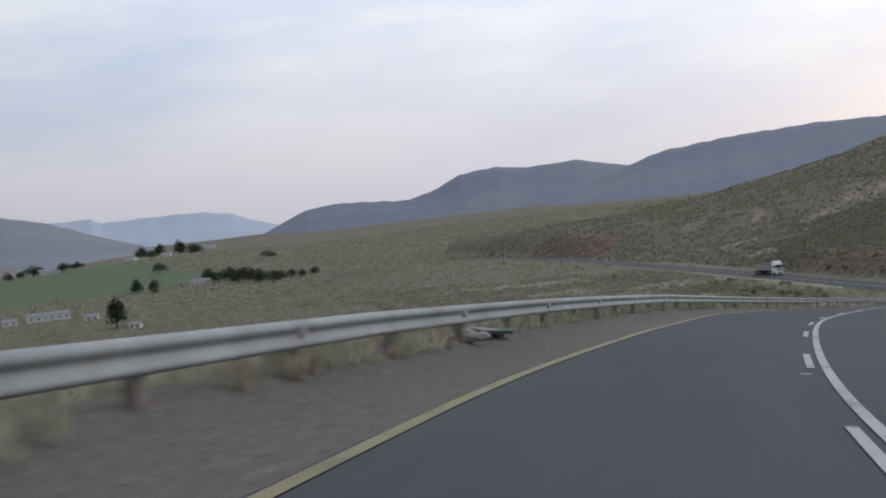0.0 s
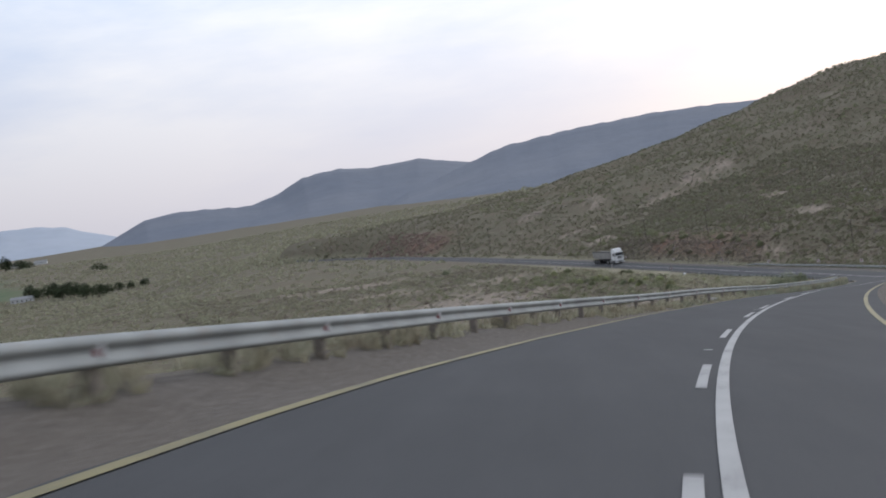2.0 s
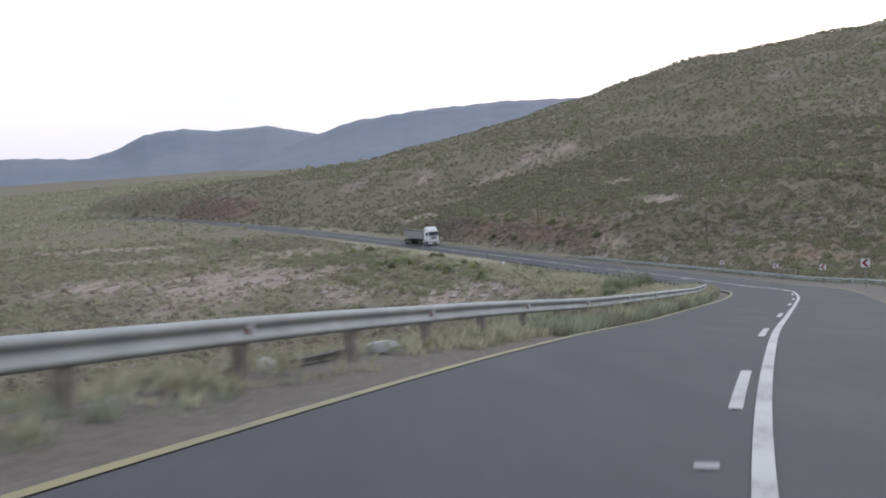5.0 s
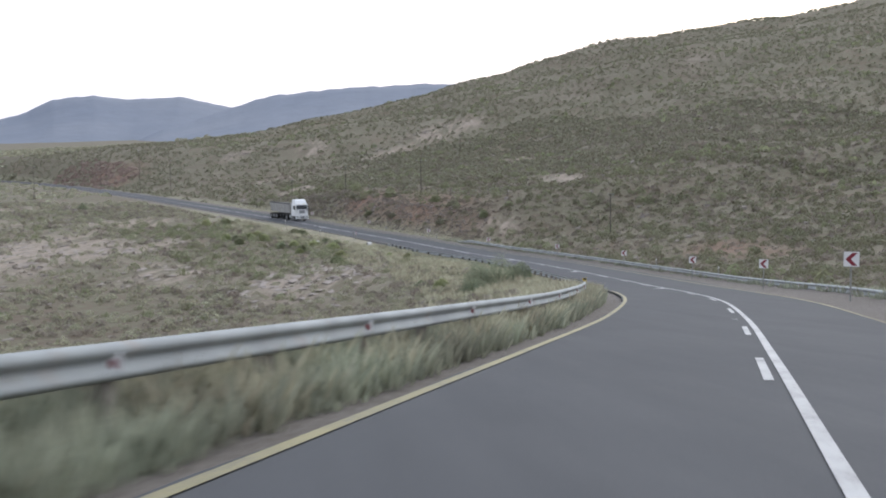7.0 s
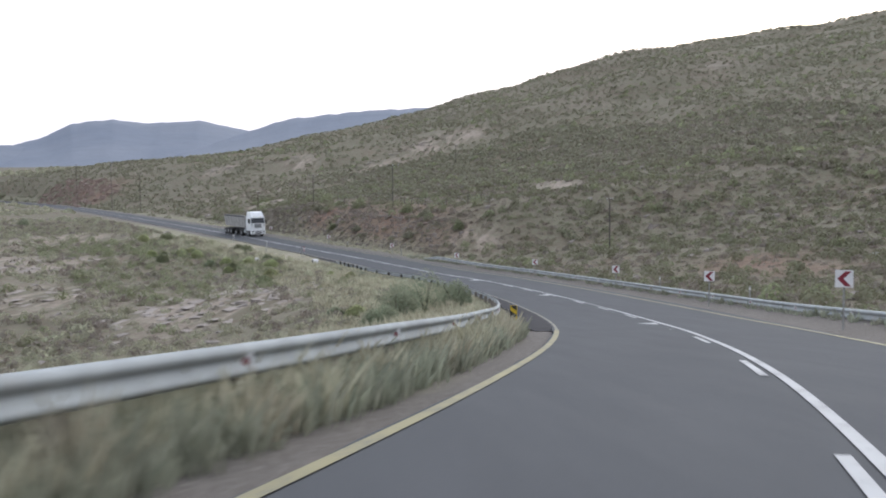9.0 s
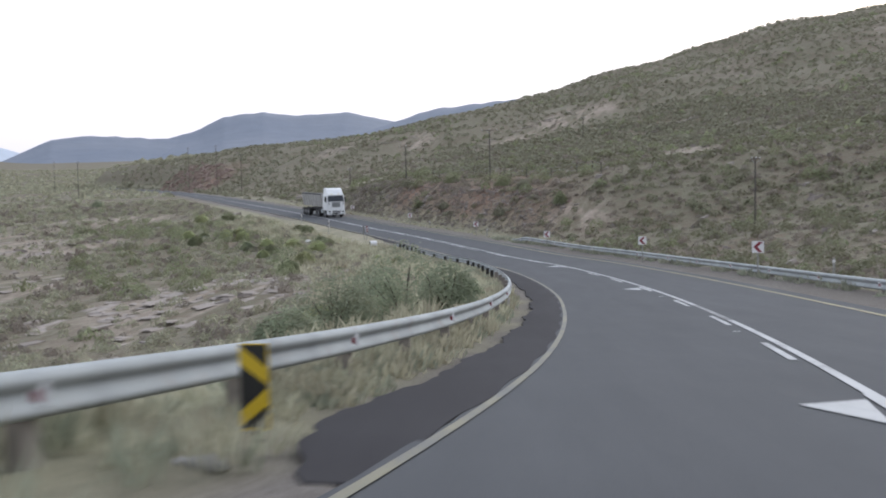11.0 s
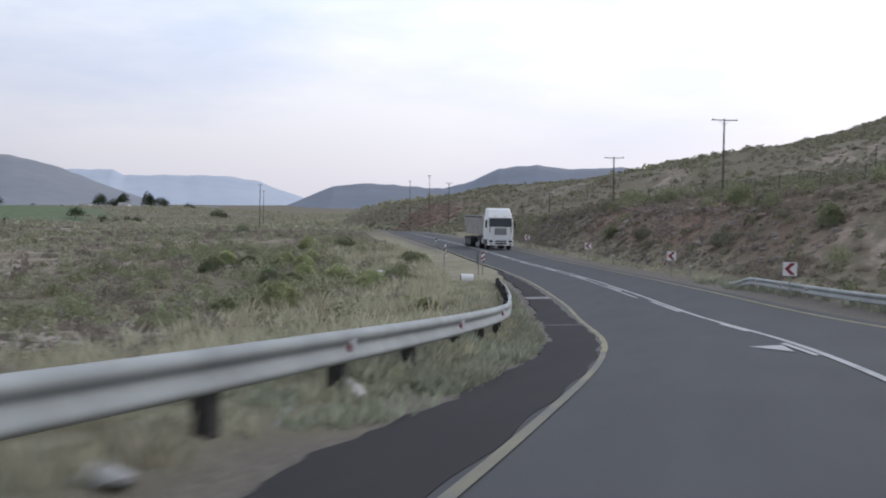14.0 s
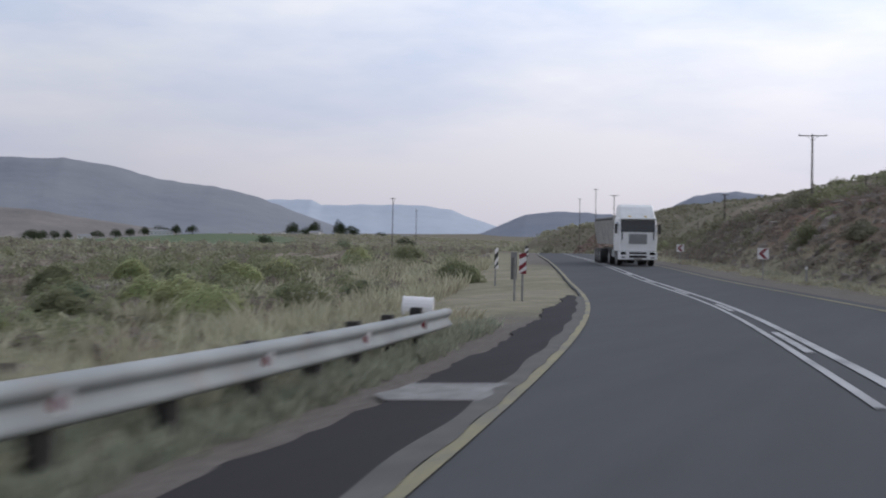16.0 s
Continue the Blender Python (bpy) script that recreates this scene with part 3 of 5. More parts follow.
def build_ground():
    ys = np.concatenate([np.linspace(-300, -50, 14)[:-1], np.arange(-50, 420, 1.6), np.arange(420, 760, 5.0), np.geomspace(760, 4950, 70)])
    half = np.concatenate([[0, 2.2, 4.3, 4.6, 5.2, 6.0, 6.8, 7.6, 8.6, 9.6, 10.8, 12, 13.5, 15, 17, 19], np.arange(21.5, 70, 3.0), np.geomspace(72, 4900, 72)])
    us = np.concatenate([-half[::-1], half[1:]])
    Y, U = np.meshgrid(ys, us, indexing="ij")
    Xg = road_x(Y) * step(1500, 900, Y) + (-150) * step(900, 1500, Y) + U
    Z = ground_z(Xg, Y)
    n, c = len(ys), len(us)
    v = np.stack([Xg, Y, Z], -1).reshape(-1, 3)
    idx = np.arange(n * c).reshape(n, c)
    f = np.stack([idx[:-1, :-1], idx[:-1, 1:], idx[1:, 1:], idx[1:, :-1]], -1).reshape(-1, 4)
    me = mesh_of("ground", v, f, MAT["ground"], True)
    # what covers the ground: gravel by the road, grass beside the rail, irrigated fields on the valley floor
    cosine = 1 / np.sqrt(1 + (road_x(Y + 0.5) - road_x(Y - 0.5)) ** 2)
    D = U * cosine
    edge = waves(Xg, Y, 11, 7, 3) * 0.5
    gl = step(7.4, 6.0, -D + edge) * step(150, 95, Y) + step(5.6, 5.0, -D + edge * 0.4) * step(95, 150, Y)
    apron = step(9.8, 7.5, -D + edge) * step(290, 296, Y) * step(348, 325, Y) * (D < 0)
    gl = gl * (1 - apron)
    gr = step(6.3, 5.3, D + edge * 0.4)
    gravel = np.where(D < 0, gl, gr) * step(900, 600, Y)
    straw = step(14, 8, -D + edge * 2) * step(80, 120, Y) * (D < 0) * step(420, 360, Y) * 0.8 + step(9.2, 7.5, D + edge) * (D > 0) * 0.55
    straw = straw * (1 - gravel) * (1 - apron) + 0.65 * apron
    field = fields(Xg, Y)
    bare = np.maximum(bare_ground(Xg, Y), 0.3 * step(0.5, 1.1, waves(Xg, Y * 0.4, 23, 40, 2)) * step(14, 30, D)) * step(900, 700, Y)
    bare = np.maximum(bare, apron)
    col = np.stack([gravel, straw, field, bare], -1).reshape(-1, 4)
    att = me.color_attributes.new("kind_of_ground", "FLOAT_COLOR", "POINT")
    att.data.foreach_set("color", col.astype(np.float32).ravel())
    red = me.attributes.new("red_earth", "FLOAT", "POINT")
    red.data.foreach_set("value", (red_earth(Xg, Y) * step(6.5, 8.5, np.abs(D))).astype(np.float32).ravel())
    return tagged(new("ground", me), "dry brown hillside and valley floor with scrub and gravel", "ground", kind="structure")


build_ground()

road = ribbon("road", np.arange(-60, 830, 1.5), lambda v: left_line(v) - 0.12 - 0.42 * float(step(190, 192.5, v)) * float(step(302, 298, v)) + 0.02 * math.sin(v * 0.7) + 0.02 * math.sin(v * 1.9), 3.95, 0.0, MAT["road"], 0.3)
tagged(road, "worn grey asphalt two-lane mountain road", "road", kind="structure")


def strip_edge(y):
    base = float(np.interp(y, [186, 187.6, 189.5, 193, 200, 210, 220, 232, 240, 248, 257, 266, 275, 284, 296, 304], [-4.35, -4.95, -5.1, -5.08, -4.97, -4.86, -4.78, -4.82, -4.79, -4.73, -4.6, -4.45, -4.34, -4.25, -4.27, -3.8]))
    return base - 0.06 * math.sin(y * 0.9) - 0.035 * math.sin(y * 2.3) - 0.025 * math.sin(y * 5.3) - 0.012 * math.sin(y * 9.7 + 1)


def strip_inner(y):
    return left_line(y) - 0.1 - 0.16 * float(step(262, 272, y)) - 0.03 * math.sin(y * 1.7)


strip_y = np.arange(186.2, 304, 0.2)
tar = ribbon("tar_strip", strip_y, strip_edge, strip_inner, 0.008 - 0.08 * step(188.2, 186.2, strip_y), MAT["tar"], 0.02)
tagged(tar, "fresh dark tar strip along the road edge", "road patch", kind="structure")


def line(name, ys, left, right, material, label):
    return tagged(ribbon(name, ys, left, right, 0.012, material), label, "road marking", kind="structure")


line("yellow_edge_line", np.arange(-60, 186, 1.5), lambda v: left_line(v) - 0.072, lambda v: left_line(v) + 0.072, MAT["yellow_line"], "yellow painted edge line")
line("faded_edge_line", np.arange(184.5, 253, 1.5), lambda v: left_line(v) - 0.05, lambda v: left_line(v) + 0.05, MAT["faint_yellow"], "faded yellow painted edge line")
line("yellow_edge_line", np.arange(252.0, 700, 1.5), lambda v: left_line(v) - 0.062, lambda v: left_line(v) + 0.062, MAT["old_yellow"], "yellow painted edge line")
tagged(ribbon("dust_band", np.arange(252, 303, 0.3), lambda v: strip_inner(v) - 0.02, lambda v: left_line(v) - 0.055 - 0.02 * math.sin(v * 3.1), 0.0155, MAT["dust"]), "pale dust washed along the road edge", "road edge", kind="structure")
line("yellow_edge_line", np.arange(-60, 700, 1.5), lambda v: right_line(v) - 0.07, lambda v: right_line(v) + 0.07, MAT["yellow_line"], "yellow painted edge line")

def main_line(y):
    return float(np.interp(y, [200, 230, 250, 265, 280, 300], [-0.1, -0.06, 0.01, 0.12, 0.17, 0.14]))


for ys, mat, state in ((np.arange(-60, 207.3, 1.5), "white_line", "solid"), (np.arange(206.8, 214.8, 0.7), "worn_white", "worn"), (np.arange(214.4, 700, 1.5), "white_line", "solid")):
    line("white_centre_line", ys, lambda v: main_line(v) - 0.068, lambda v: main_line(v) + 0.068, MAT[mat], state + " white painted centre line")
line("white_centre_line", np.arange(277, 420, 1.5), -0.26, -0.16, MAT["white_line"], "second solid white centre line")
for y0 in (-14, -3, 7.6, 18.7, 29.4, 38.8, 48.2, 59.2, 70, 77, 88.1, 95.7, 106.5, 119, 131.8, 141.8, 153.6, 165, 175.5, 196.3, 205.2, 213.9, 232.5, 239.9):
    line("centre_dash", np.linspace(y0, y0 + 3.6, 4), lambda v: main_line(v) - 0.285, lambda v: main_line(v) - 0.165, MAT["white_line"], "short white dash beside the centre line")
for y0, y1 in ((259, 262.2), (268.5, 274.6), (282.9, 287.2), (294.9, 298.4), (305, 308.4), (315, 318.4), (325, 328.4)):
    line("centre_dash", np.linspace(y0, y1, 4), -0.09, 0.03, MAT["white_line"], "short white dash beside the centre line")
for y0 in (17.4, 37.2, 55.2, 75.9, 92.8, 149.3, 184.5, 203, 220.2):
    line("lane_tick", np.linspace(y0, y0 + 0.16, 2), lambda v: main_line(v) - 0.40, lambda v: main_line(v) - 0.25, MAT["white_line"], "small white tick beside the centre line")

# ---------------------------------------------------------------- far ranges
EYE = (20.0, 130.0, -14.0)


def range_of_hills(name, label, profile, dist, depth, material, seed, lift=0.15):
    """A ridge: crest heights by bearing (degrees right of north, degrees up), slopes with gullies in front, a drop behind."""
    az = np.arange(profile[0][0], profile[-1][0] + 0.01, 0.12)
    el = np.interp(az, [p[0] for p in profile], [p[1] for p in profile]) + lift
    rng = np.random.RandomState(seed)
    jag = np.interp(az, az[::3], rng.uniform(-0.03, 0.03, len(az[::3]))) * np.clip(el, 0, 1)
    rows = 16
    verts = []
    for r in range(rows + 3):
        q = r / rows
        if r <= rows:
            d = dist - depth * (1 - q)
            gully = waves(az * 1.0 + q * 1.2, az * 0 + q * 5.0, seed, 3.2, 4) * 0.045
            up = np.clip(q ** (1.3 + gully) + gully * q * (1 - q) * 0.3, 0, 1)
        else:
            d, up = dist + depth * 0.25 * (r - rows), np.full(len(az), 1 - 0.5 * (r - rows))
        top = EYE[2] + np.tan(np.radians(el + jag * min(q, 1) ** 8)) * dist
        foot = -60.0
        z = foot + (top - foot) * up
        dd = d * (1 + 0.004 * waves(az, az * 0 + q * 2, seed + 1, 5, 3))
        verts.append(np.stack([EYE[0] + np.sin(np.radians(az)) * dd, EYE[1] + np.cos(np.radians(az)) * dd, z], -1))
    v = np.concatenate(verts)
    c, n = len(az), rows + 3
    f = [(i * c + j, i * c + j + 1, (i + 1) * c + j + 1, (i + 1) * c + j) for i in range(n - 1) for j in range(c - 1)]
    return tagged(new(name, mesh_of(name, v, f, MAT[material], True)), label, "mountain", kind="structure")


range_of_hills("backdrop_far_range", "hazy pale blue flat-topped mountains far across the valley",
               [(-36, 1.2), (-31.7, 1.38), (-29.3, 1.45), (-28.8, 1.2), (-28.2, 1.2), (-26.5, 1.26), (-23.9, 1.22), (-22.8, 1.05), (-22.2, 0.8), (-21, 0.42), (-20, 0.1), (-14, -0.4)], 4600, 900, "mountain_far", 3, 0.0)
range_of_hills("backdrop_side_range", "mountain flank beside the valley, hazed blue-grey in its colour",
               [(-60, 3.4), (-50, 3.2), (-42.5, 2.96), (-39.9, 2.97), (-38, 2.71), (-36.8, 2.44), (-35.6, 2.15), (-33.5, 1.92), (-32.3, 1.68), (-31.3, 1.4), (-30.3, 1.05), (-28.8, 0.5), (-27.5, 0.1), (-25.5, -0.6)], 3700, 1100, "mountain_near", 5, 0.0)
range_of_hills("backdrop_foothill", "low brown foothill below the mountain flank",
               [(-60, 1.0), (-50, 0.9), (-42.5, 0.72), (-40.1, 0.6), (-38.5, 0.33), (-36.6, 0.08), (-34, -0.3), (-33, -0.8)], 2300, 450, "foothill", 17, 0.0)
# these three ridges get their haze from the blue base colour
range_of_hills("backdrop_round_hill", "haze-blue rounded hill at the end of the valley",
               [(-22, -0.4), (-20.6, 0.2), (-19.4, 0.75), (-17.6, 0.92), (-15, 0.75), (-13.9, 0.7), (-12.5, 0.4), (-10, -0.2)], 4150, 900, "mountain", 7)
range_of_hills("backdrop_peak", "haze-blue mountain with a stepped shoulder",
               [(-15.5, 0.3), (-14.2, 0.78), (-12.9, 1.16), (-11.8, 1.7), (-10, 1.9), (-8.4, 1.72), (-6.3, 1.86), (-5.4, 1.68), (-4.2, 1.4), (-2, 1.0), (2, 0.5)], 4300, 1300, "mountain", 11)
range_of_hills("backdrop_long_ridge", "long mountain ridge above the hillside, blue-grey from painted haze",
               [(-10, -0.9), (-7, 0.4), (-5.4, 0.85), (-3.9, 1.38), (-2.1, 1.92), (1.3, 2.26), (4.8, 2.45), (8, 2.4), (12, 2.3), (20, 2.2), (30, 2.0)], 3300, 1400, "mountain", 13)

# ---------------------------------------------------------------- road arrows and patches


def flat_shape(name, pts, tris, up, material, label):
    """A painted shape: points as (station, across)."""
    v = [on_road(np.array(p[0]), np.array(p[1]), up) for p in pts]
    return tagged(new(name, mesh_of(name, v, tris, material)), label, "road marking", kind="structure")


for y0, a0 in ((190.6, 0.12), (226.7, 0.0), (253.6, 0.1)):
    pts = [(y0, a0 - 1.05), (y0 - 1.5, a0 - 0.46), (y0 + 0.5, a0 - 0.36), (y0 - 2.5, a0 - 0.30), (y0 - 2.3, a0 - 0.18), (y0 + 1.2, a0 - 0.18), (y0 + 1.0, a0 - 0.32)]
    flat_shape("lane_arrow", pts, [(0, 2, 1), (3, 4, 5, 6)], 0.013, MAT["white_line"], "white painted keep-left arrow")
for y0, y1, a, b in ((262.6, 262.8, -4.75, -3.6), (277.4, 278.9, -4.4, -3.42)):
    tagged(ribbon("concrete_patch", np.linspace(y0, y1, 4), lambda v: a - 0.12 * math.sin(v * 5), lambda v: b - 0.06 * math.sin(v * 7), 0.016, MAT["concrete"]), "dirty pale concrete band across the tar strip", "road patch", kind="structure")


# ---------------------------------------------------------------- guard rails
BEAM = [(0.0, 0.762), (0.03, 0.757), (0.062, 0.737), (0.077, 0.712), (0.08, 0.69), (0.07, 0.665), (0.042, 0.641), (0.024, 0.624), (0.019, 0.606), (0.028, 0.586), (0.055, 0.552), (0.074, 0.526), (0.08, 0.502), (0.072, 0.478), (0.035, 0.455), (0.0, 0.446)]
BEAM = BEAM + [(a - 0.007, h) for a, h in BEAM[::-1]]


def left_rail(y):
    return float(np.interp(y, [-40, 0, 15, 30, 45, 60, 75, 90, 100, 115, 130, 145, 160, 172, 182, 195, 205, 215, 225, 240, 250, 258, 268, 278, 287], [-6.0, -6.0, -5.81, -5.64, -5.69, -5.72, -5.78, -5.88, -5.94, -5.77, -5.53, -5.43, -5.52, -5.72, -5.95, -5.87, -5.64, -5.52, -5.52, -5.59, -5.65, -5.52, -5.27, -5.21, -5.24]))


def rail_sink(y):
    return float(np.interp(y, [0, 30, 45, 60, 75, 90, 115, 140, 165, 185, 205, 225, 240, 255, 270, 287], [-0.057, 0.019, 0.05, 0.066, 0.05, 0.028, 0.025, 0.041, 0.058, 0.072, 0.074, 0.069, 0.052, 0.009, 0.126, 0.297]))


def right_rail(y):
    return float(np.interp(y, [100, 150, 200, 240, 281, 287], [5.04, 5.19, 5.22, 5.19, 5.19, 5.57]))


# beam joints along the road, two beams between reflectors
JOINTS = list(np.interp(np.arange(-16, 82), [-16, 0, 2, 10, 16, 24, 32, 36, 48, 52, 54, 62, 70, 74, 80], [-36.5, 19.3, 26.0, 51.7, 70.6, 98.2, 126.0, 138.8, 178.1, 192.9, 200.2, 228.6, 254.8, 273.3, 283.6]))


MARKED = set(JOINTS[::2])


def guard_rail(label, ys, offset, side, sink):
    """Steel beams lapped end to end on timber posts, a post at each joint and a reflector on every second post. side: +1 faces right."""
    y0 = ys[0]
    root = thing("guard_rail", label, "guard rail", Matrix.Translation(tuple(on_road(np.array(y0), np.array(offset(y0)), 0))))
    inv = root.matrix_world.inverted()
    post_bm = box(fresh(), (0.15, 0.17, 1.1), pose(0, 0, 0.10), 0.012)
    post_me = bpy.data.meshes.new("post")
    post_bm.to_mesh(post_me)
    post_me.materials.append(MAT["timber"])
    dark_me = post_me.copy()
    dark_me.materials[0] = MAT["tarred"]
    ref_bm = box(fresh(), (0.012, 0.13, 0.15), pose(0, 0, 0), 0.003)
    ref_me = bpy.data.meshes.new("reflector")
    ref_bm.to_mesh(ref_me)
    ref_me.materials.append(MAT["sign_white"])
    patch_me = mesh_of("red_patch", [(0, -0.046, -0.055), (0, 0.046, -0.055), (0, 0.046, 0.015), (0, 0.0, 0.05), (0, -0.046, 0.015), (0.004, -0.046, -0.055), (0.004, 0.046, -0.055), (0.004, 0.046, 0.015), (0.004, 0.0, 0.05), (0.004, -0.046, 0.015)],
                       [(5, 6, 7, 8, 9), (0, 1, 6, 5), (1, 2, 7, 6), (2, 3, 8, 7), (3, 4, 9, 8), (4, 0, 5, 9)], MAT["sign_red"])
    joints = [y0] + [s for s in JOINTS if y0 + 1 < s < ys[1] - 1] + [ys[1]]
    for k, y in enumerate(joints[:-1]):
        end = joints[k + 1] + (0.04 if k < len(joints) - 2 else 0)
        st = np.linspace(y, end, 5)
        off = np.array([offset(s) for s in st])
        drop = np.array([sink(s) for s in st])
        # bulged lap joint at each beam end
        lap = 0.004 * np.array([0, 0, 0, 0, 1])
        cols = [on_road(st, off + side * (a + lap), h - drop) for a, h in BEAM]
        v = np.stack(cols, 1).reshape(-1, 3) - np.array(root.matrix_world.translation)
        c = len(BEAM)
        f = [(i * c + j, i * c + (j + 1) % c, (i + 1) * c + (j + 1) % c, (i + 1) * c + j) for i in range(4) for j in range(c)]
        ob = new("beam", mesh_of("beam", v, f, MAT["steel"], True))
        ob.parent = root
        s = y + 0.1
        if s < ys[1] - 0.3:
            p = on_road(np.array(s), np.array(offset(s) - side * 0.075), -sink(s) + random.uniform(-0.03, 0.03) + (0.17 * float(step(272, 281, s)) if side > 0 else 0))
            po = new("post", dark_me if side > 0 and s > 236 else post_me)
            po.parent = root
            turn = heading(s)
            po.matrix_basis = inv @ (Matrix.Translation(tuple(p)) @ pose(0, 0, 0.0, random.uniform(-2, 2), random.uniform(-2, 2), turn + random.uniform(-3, 3)))
            if y in MARKED:
                q = on_road(np.array(s), np.array(offset(s) + side * 0.055), 0.604 - sink(s))
                ro = new("reflector", ref_me)
                ro.parent = root
                ro.matrix_basis = inv @ (Matrix.Translation(tuple(q)) @ pose(0, 0, 0, 0, 0, turn + (0 if side > 0 else 180) - side * 38))
                rp = new("red_patch", patch_me)
                rp.parent = ro
                rp.matrix_basis = pose(0.007, -0.018, 0) @ Matrix.Diagonal((1, 0.6, 0.9, 1))
    return root


guard_rail("long galvanised steel guard rail on timber posts beside the drop", (-34.0, 286.0), left_rail, 1, rail_sink)
guard_rail("galvanised steel guard rail on timber posts below the hillside", (95.0, 287.0), right_rail, -1, lambda s: 0.2 + 0.4 * float(step(281, 287, s)))

# ---------------------------------------------------------------- signs


def chevron_sign():
    root = thing("chevron_sign", "square white road sign with a red chevron on a grey post", "road sign", group="chevron signs round the bend")
    part("board", box(fresh(), (0.62, 0.012, 0.62), pose(0, 0, 0), 0.004), MAT["sign_white"], root)
    bm = fresh()
    out = [(-0.24, 0.0), (0.03, 0.27), (0.24, 0.27), (-0.02, 0.0), (0.24, -0.27), (0.03, -0.27)]
    front = [bm.verts.new((x, -0.011, z)) for x, z in out]
    back = [bm.verts.new((x, -0.006, z)) for x, z in out]
    for q in ((0, 1, 2, 3), (0, 3, 4, 5)):
        bm.faces.new([front[i] for i in q])
    for i in range(6):
        bm.faces.new([front[i], back[i], back[(i + 1) % 6], front[(i + 1) % 6]])
    part("chevron", bm, MAT["sign_red"], root, "red chevron pointing left")
    part("frame", box(box(fresh(), (0.6, 0.03, 0.03), pose(0, 0.022, 0.2)), (0.6, 0.03, 0.03), pose(0, 0.022, -0.2)), MAT["sign_back"], root)
    part("post", tube(fresh(), 0.04, 0.04, 2.2, pose(0, 0.055, -1.95), 10), MAT["grey_post"], root)
    return root


CHEVRONS = [(39.8, 160.6, -16.1), (44.3, 181.3, -18.45), (47.6, 204.3, -20.55), (49.0, 229.8, -22.45), (47.1, 252.4, -23.75), (42.5, 275.2, -24.8), (36.7, 297.6, -25.2), (28.8, 320.9, -25.4), (19.3, 346.1, -25.4)]
first = chevron_sign()
for k, (x, y, z) in enumerate(CHEVRONS):
    aim = on_road(np.array(y - 85.0), np.array(-2.0), 0)
    turn = math.degrees(math.atan2(x - aim[0], -(aim[1] - y)))
    m = Matrix.Translation((x, y, z)) @ pose(0, 0, 0, random.uniform(-1.5, 1.5), random.uniform(-1.5, 1.5), -turn + random.uniform(-4, 4)) @ Matrix.Diagonal((0.88, 0.88, 0.88, 1))
    if k == 0:
        first.matrix_world = m
    else:
        copy_thing(first, m)


def marker_plate(name, label, at, colours, width, height, stripes, foot, post_mat):
    """A tall narrow plate with slanting stripes on a post. colours: plate and stripe."""
    root = thing(name, label, "road sign", at)
    part("board", box(fresh(), (width, 0.014, height), pose(0, 0, height / 2 + foot), 0.003), MAT[colours[0]], root)
    for pts in stripes:
        bm = fresh()
        a = [bm.verts.new((x * width, -0.012, z * height + foot)) for x, z in pts]
        b = [bm.verts.new((x * width, -0.007, z * height + foot)) for x, z in pts]
        bm.faces.new(a)
        for i in range(len(a)):
            bm.faces.new([a[i], b[i], b[(i + 1) % len(a)], a[(i + 1) % len(a)]])
        part("stripe", bm, MAT[colours[1]], root)
    part("post", tube(fresh(), 0.035, 0.035, foot + height * 0.9 + 0.4, pose(0, 0.045, -0.4), 8), MAT[post_mat], root)
    return root


def facing(y, across, up=0.0, extra=0.0):
    p = on_road(np.array(float(y)), np.array(float(across)), up)
    return Matrix.Translation(tuple(p)) @ pose(0, 0, 0, 0, 0, heading(y) + extra)


hazard = marker_plate("hazard_marker", "tall yellow and black striped hazard marker plate beside the road", facing(187.7, -5.25, -0.04, 4),
                      ("sign_black", "sign_yellow"), 0.23, 0.66, [[(-0.5, 0.98), (-0.5, 0.76), (0.5, 0.50), (0.5, 0.70)], [(-0.5, 0.20), (-0.5, 0.02), (0.5, 0.30), (0.5, 0.50)], [(-0.5, 0.0), (-0.5, -0.018), (0.5, -0.018), (0.5, 0.0)], [(0.44, 0.0), (0.5, 0.0), (0.5, 1.0), (0.44, 1.0)], [(-0.5, 1.0), (-0.5, 0.985), (0.5, 0.985), (0.5, 1.0)]], 0.13, "sign_black")
zig = [[(-0.5, 0.92), (-0.5, 0.70), (0.5, 0.86), (0.5, 1.0), (-0.1, 1.0)], [(-0.5, 0.36), (-0.5, 0.14), (0.5, 0.42), (0.5, 0.64)], [(-0.5, 0.02), (0.5, 0.0), (0.5, 0.2)]]
for y, a, tint in ((300.2, -5.1, "red"), (331.0, -5.2, "black")):
    marker_plate("delineator_plate", "narrow %s and white striped delineator plate on the shoulder" % tint, facing(y, a, 0, 6), ("sign_white", "sign_" + tint), 0.2, 0.58, zig, 0.74, "grey_post")
marker_plate("delineator_plate", "narrow black and white striped plate seen askew on the shoulder", facing(312, -6.3, 0, 55), ("sign_black", "sign_white"), 0.22, 0.8, zig, 0.6, "grey_post")
board = thing("sign_back", "plain grey back of a narrow sign plate", "road sign", facing(300.5, -5.36, 0, 215))
part("board", box(fresh(), (0.2, 0.014, 0.76), pose(0, 0, 0.96), 0.003), MAT["sign_back"], board)
part("post", tube(fresh(), 0.035, 0.035, 1.5, pose(0, 0.045, -0.3), 8), MAT["grey_post"], board)

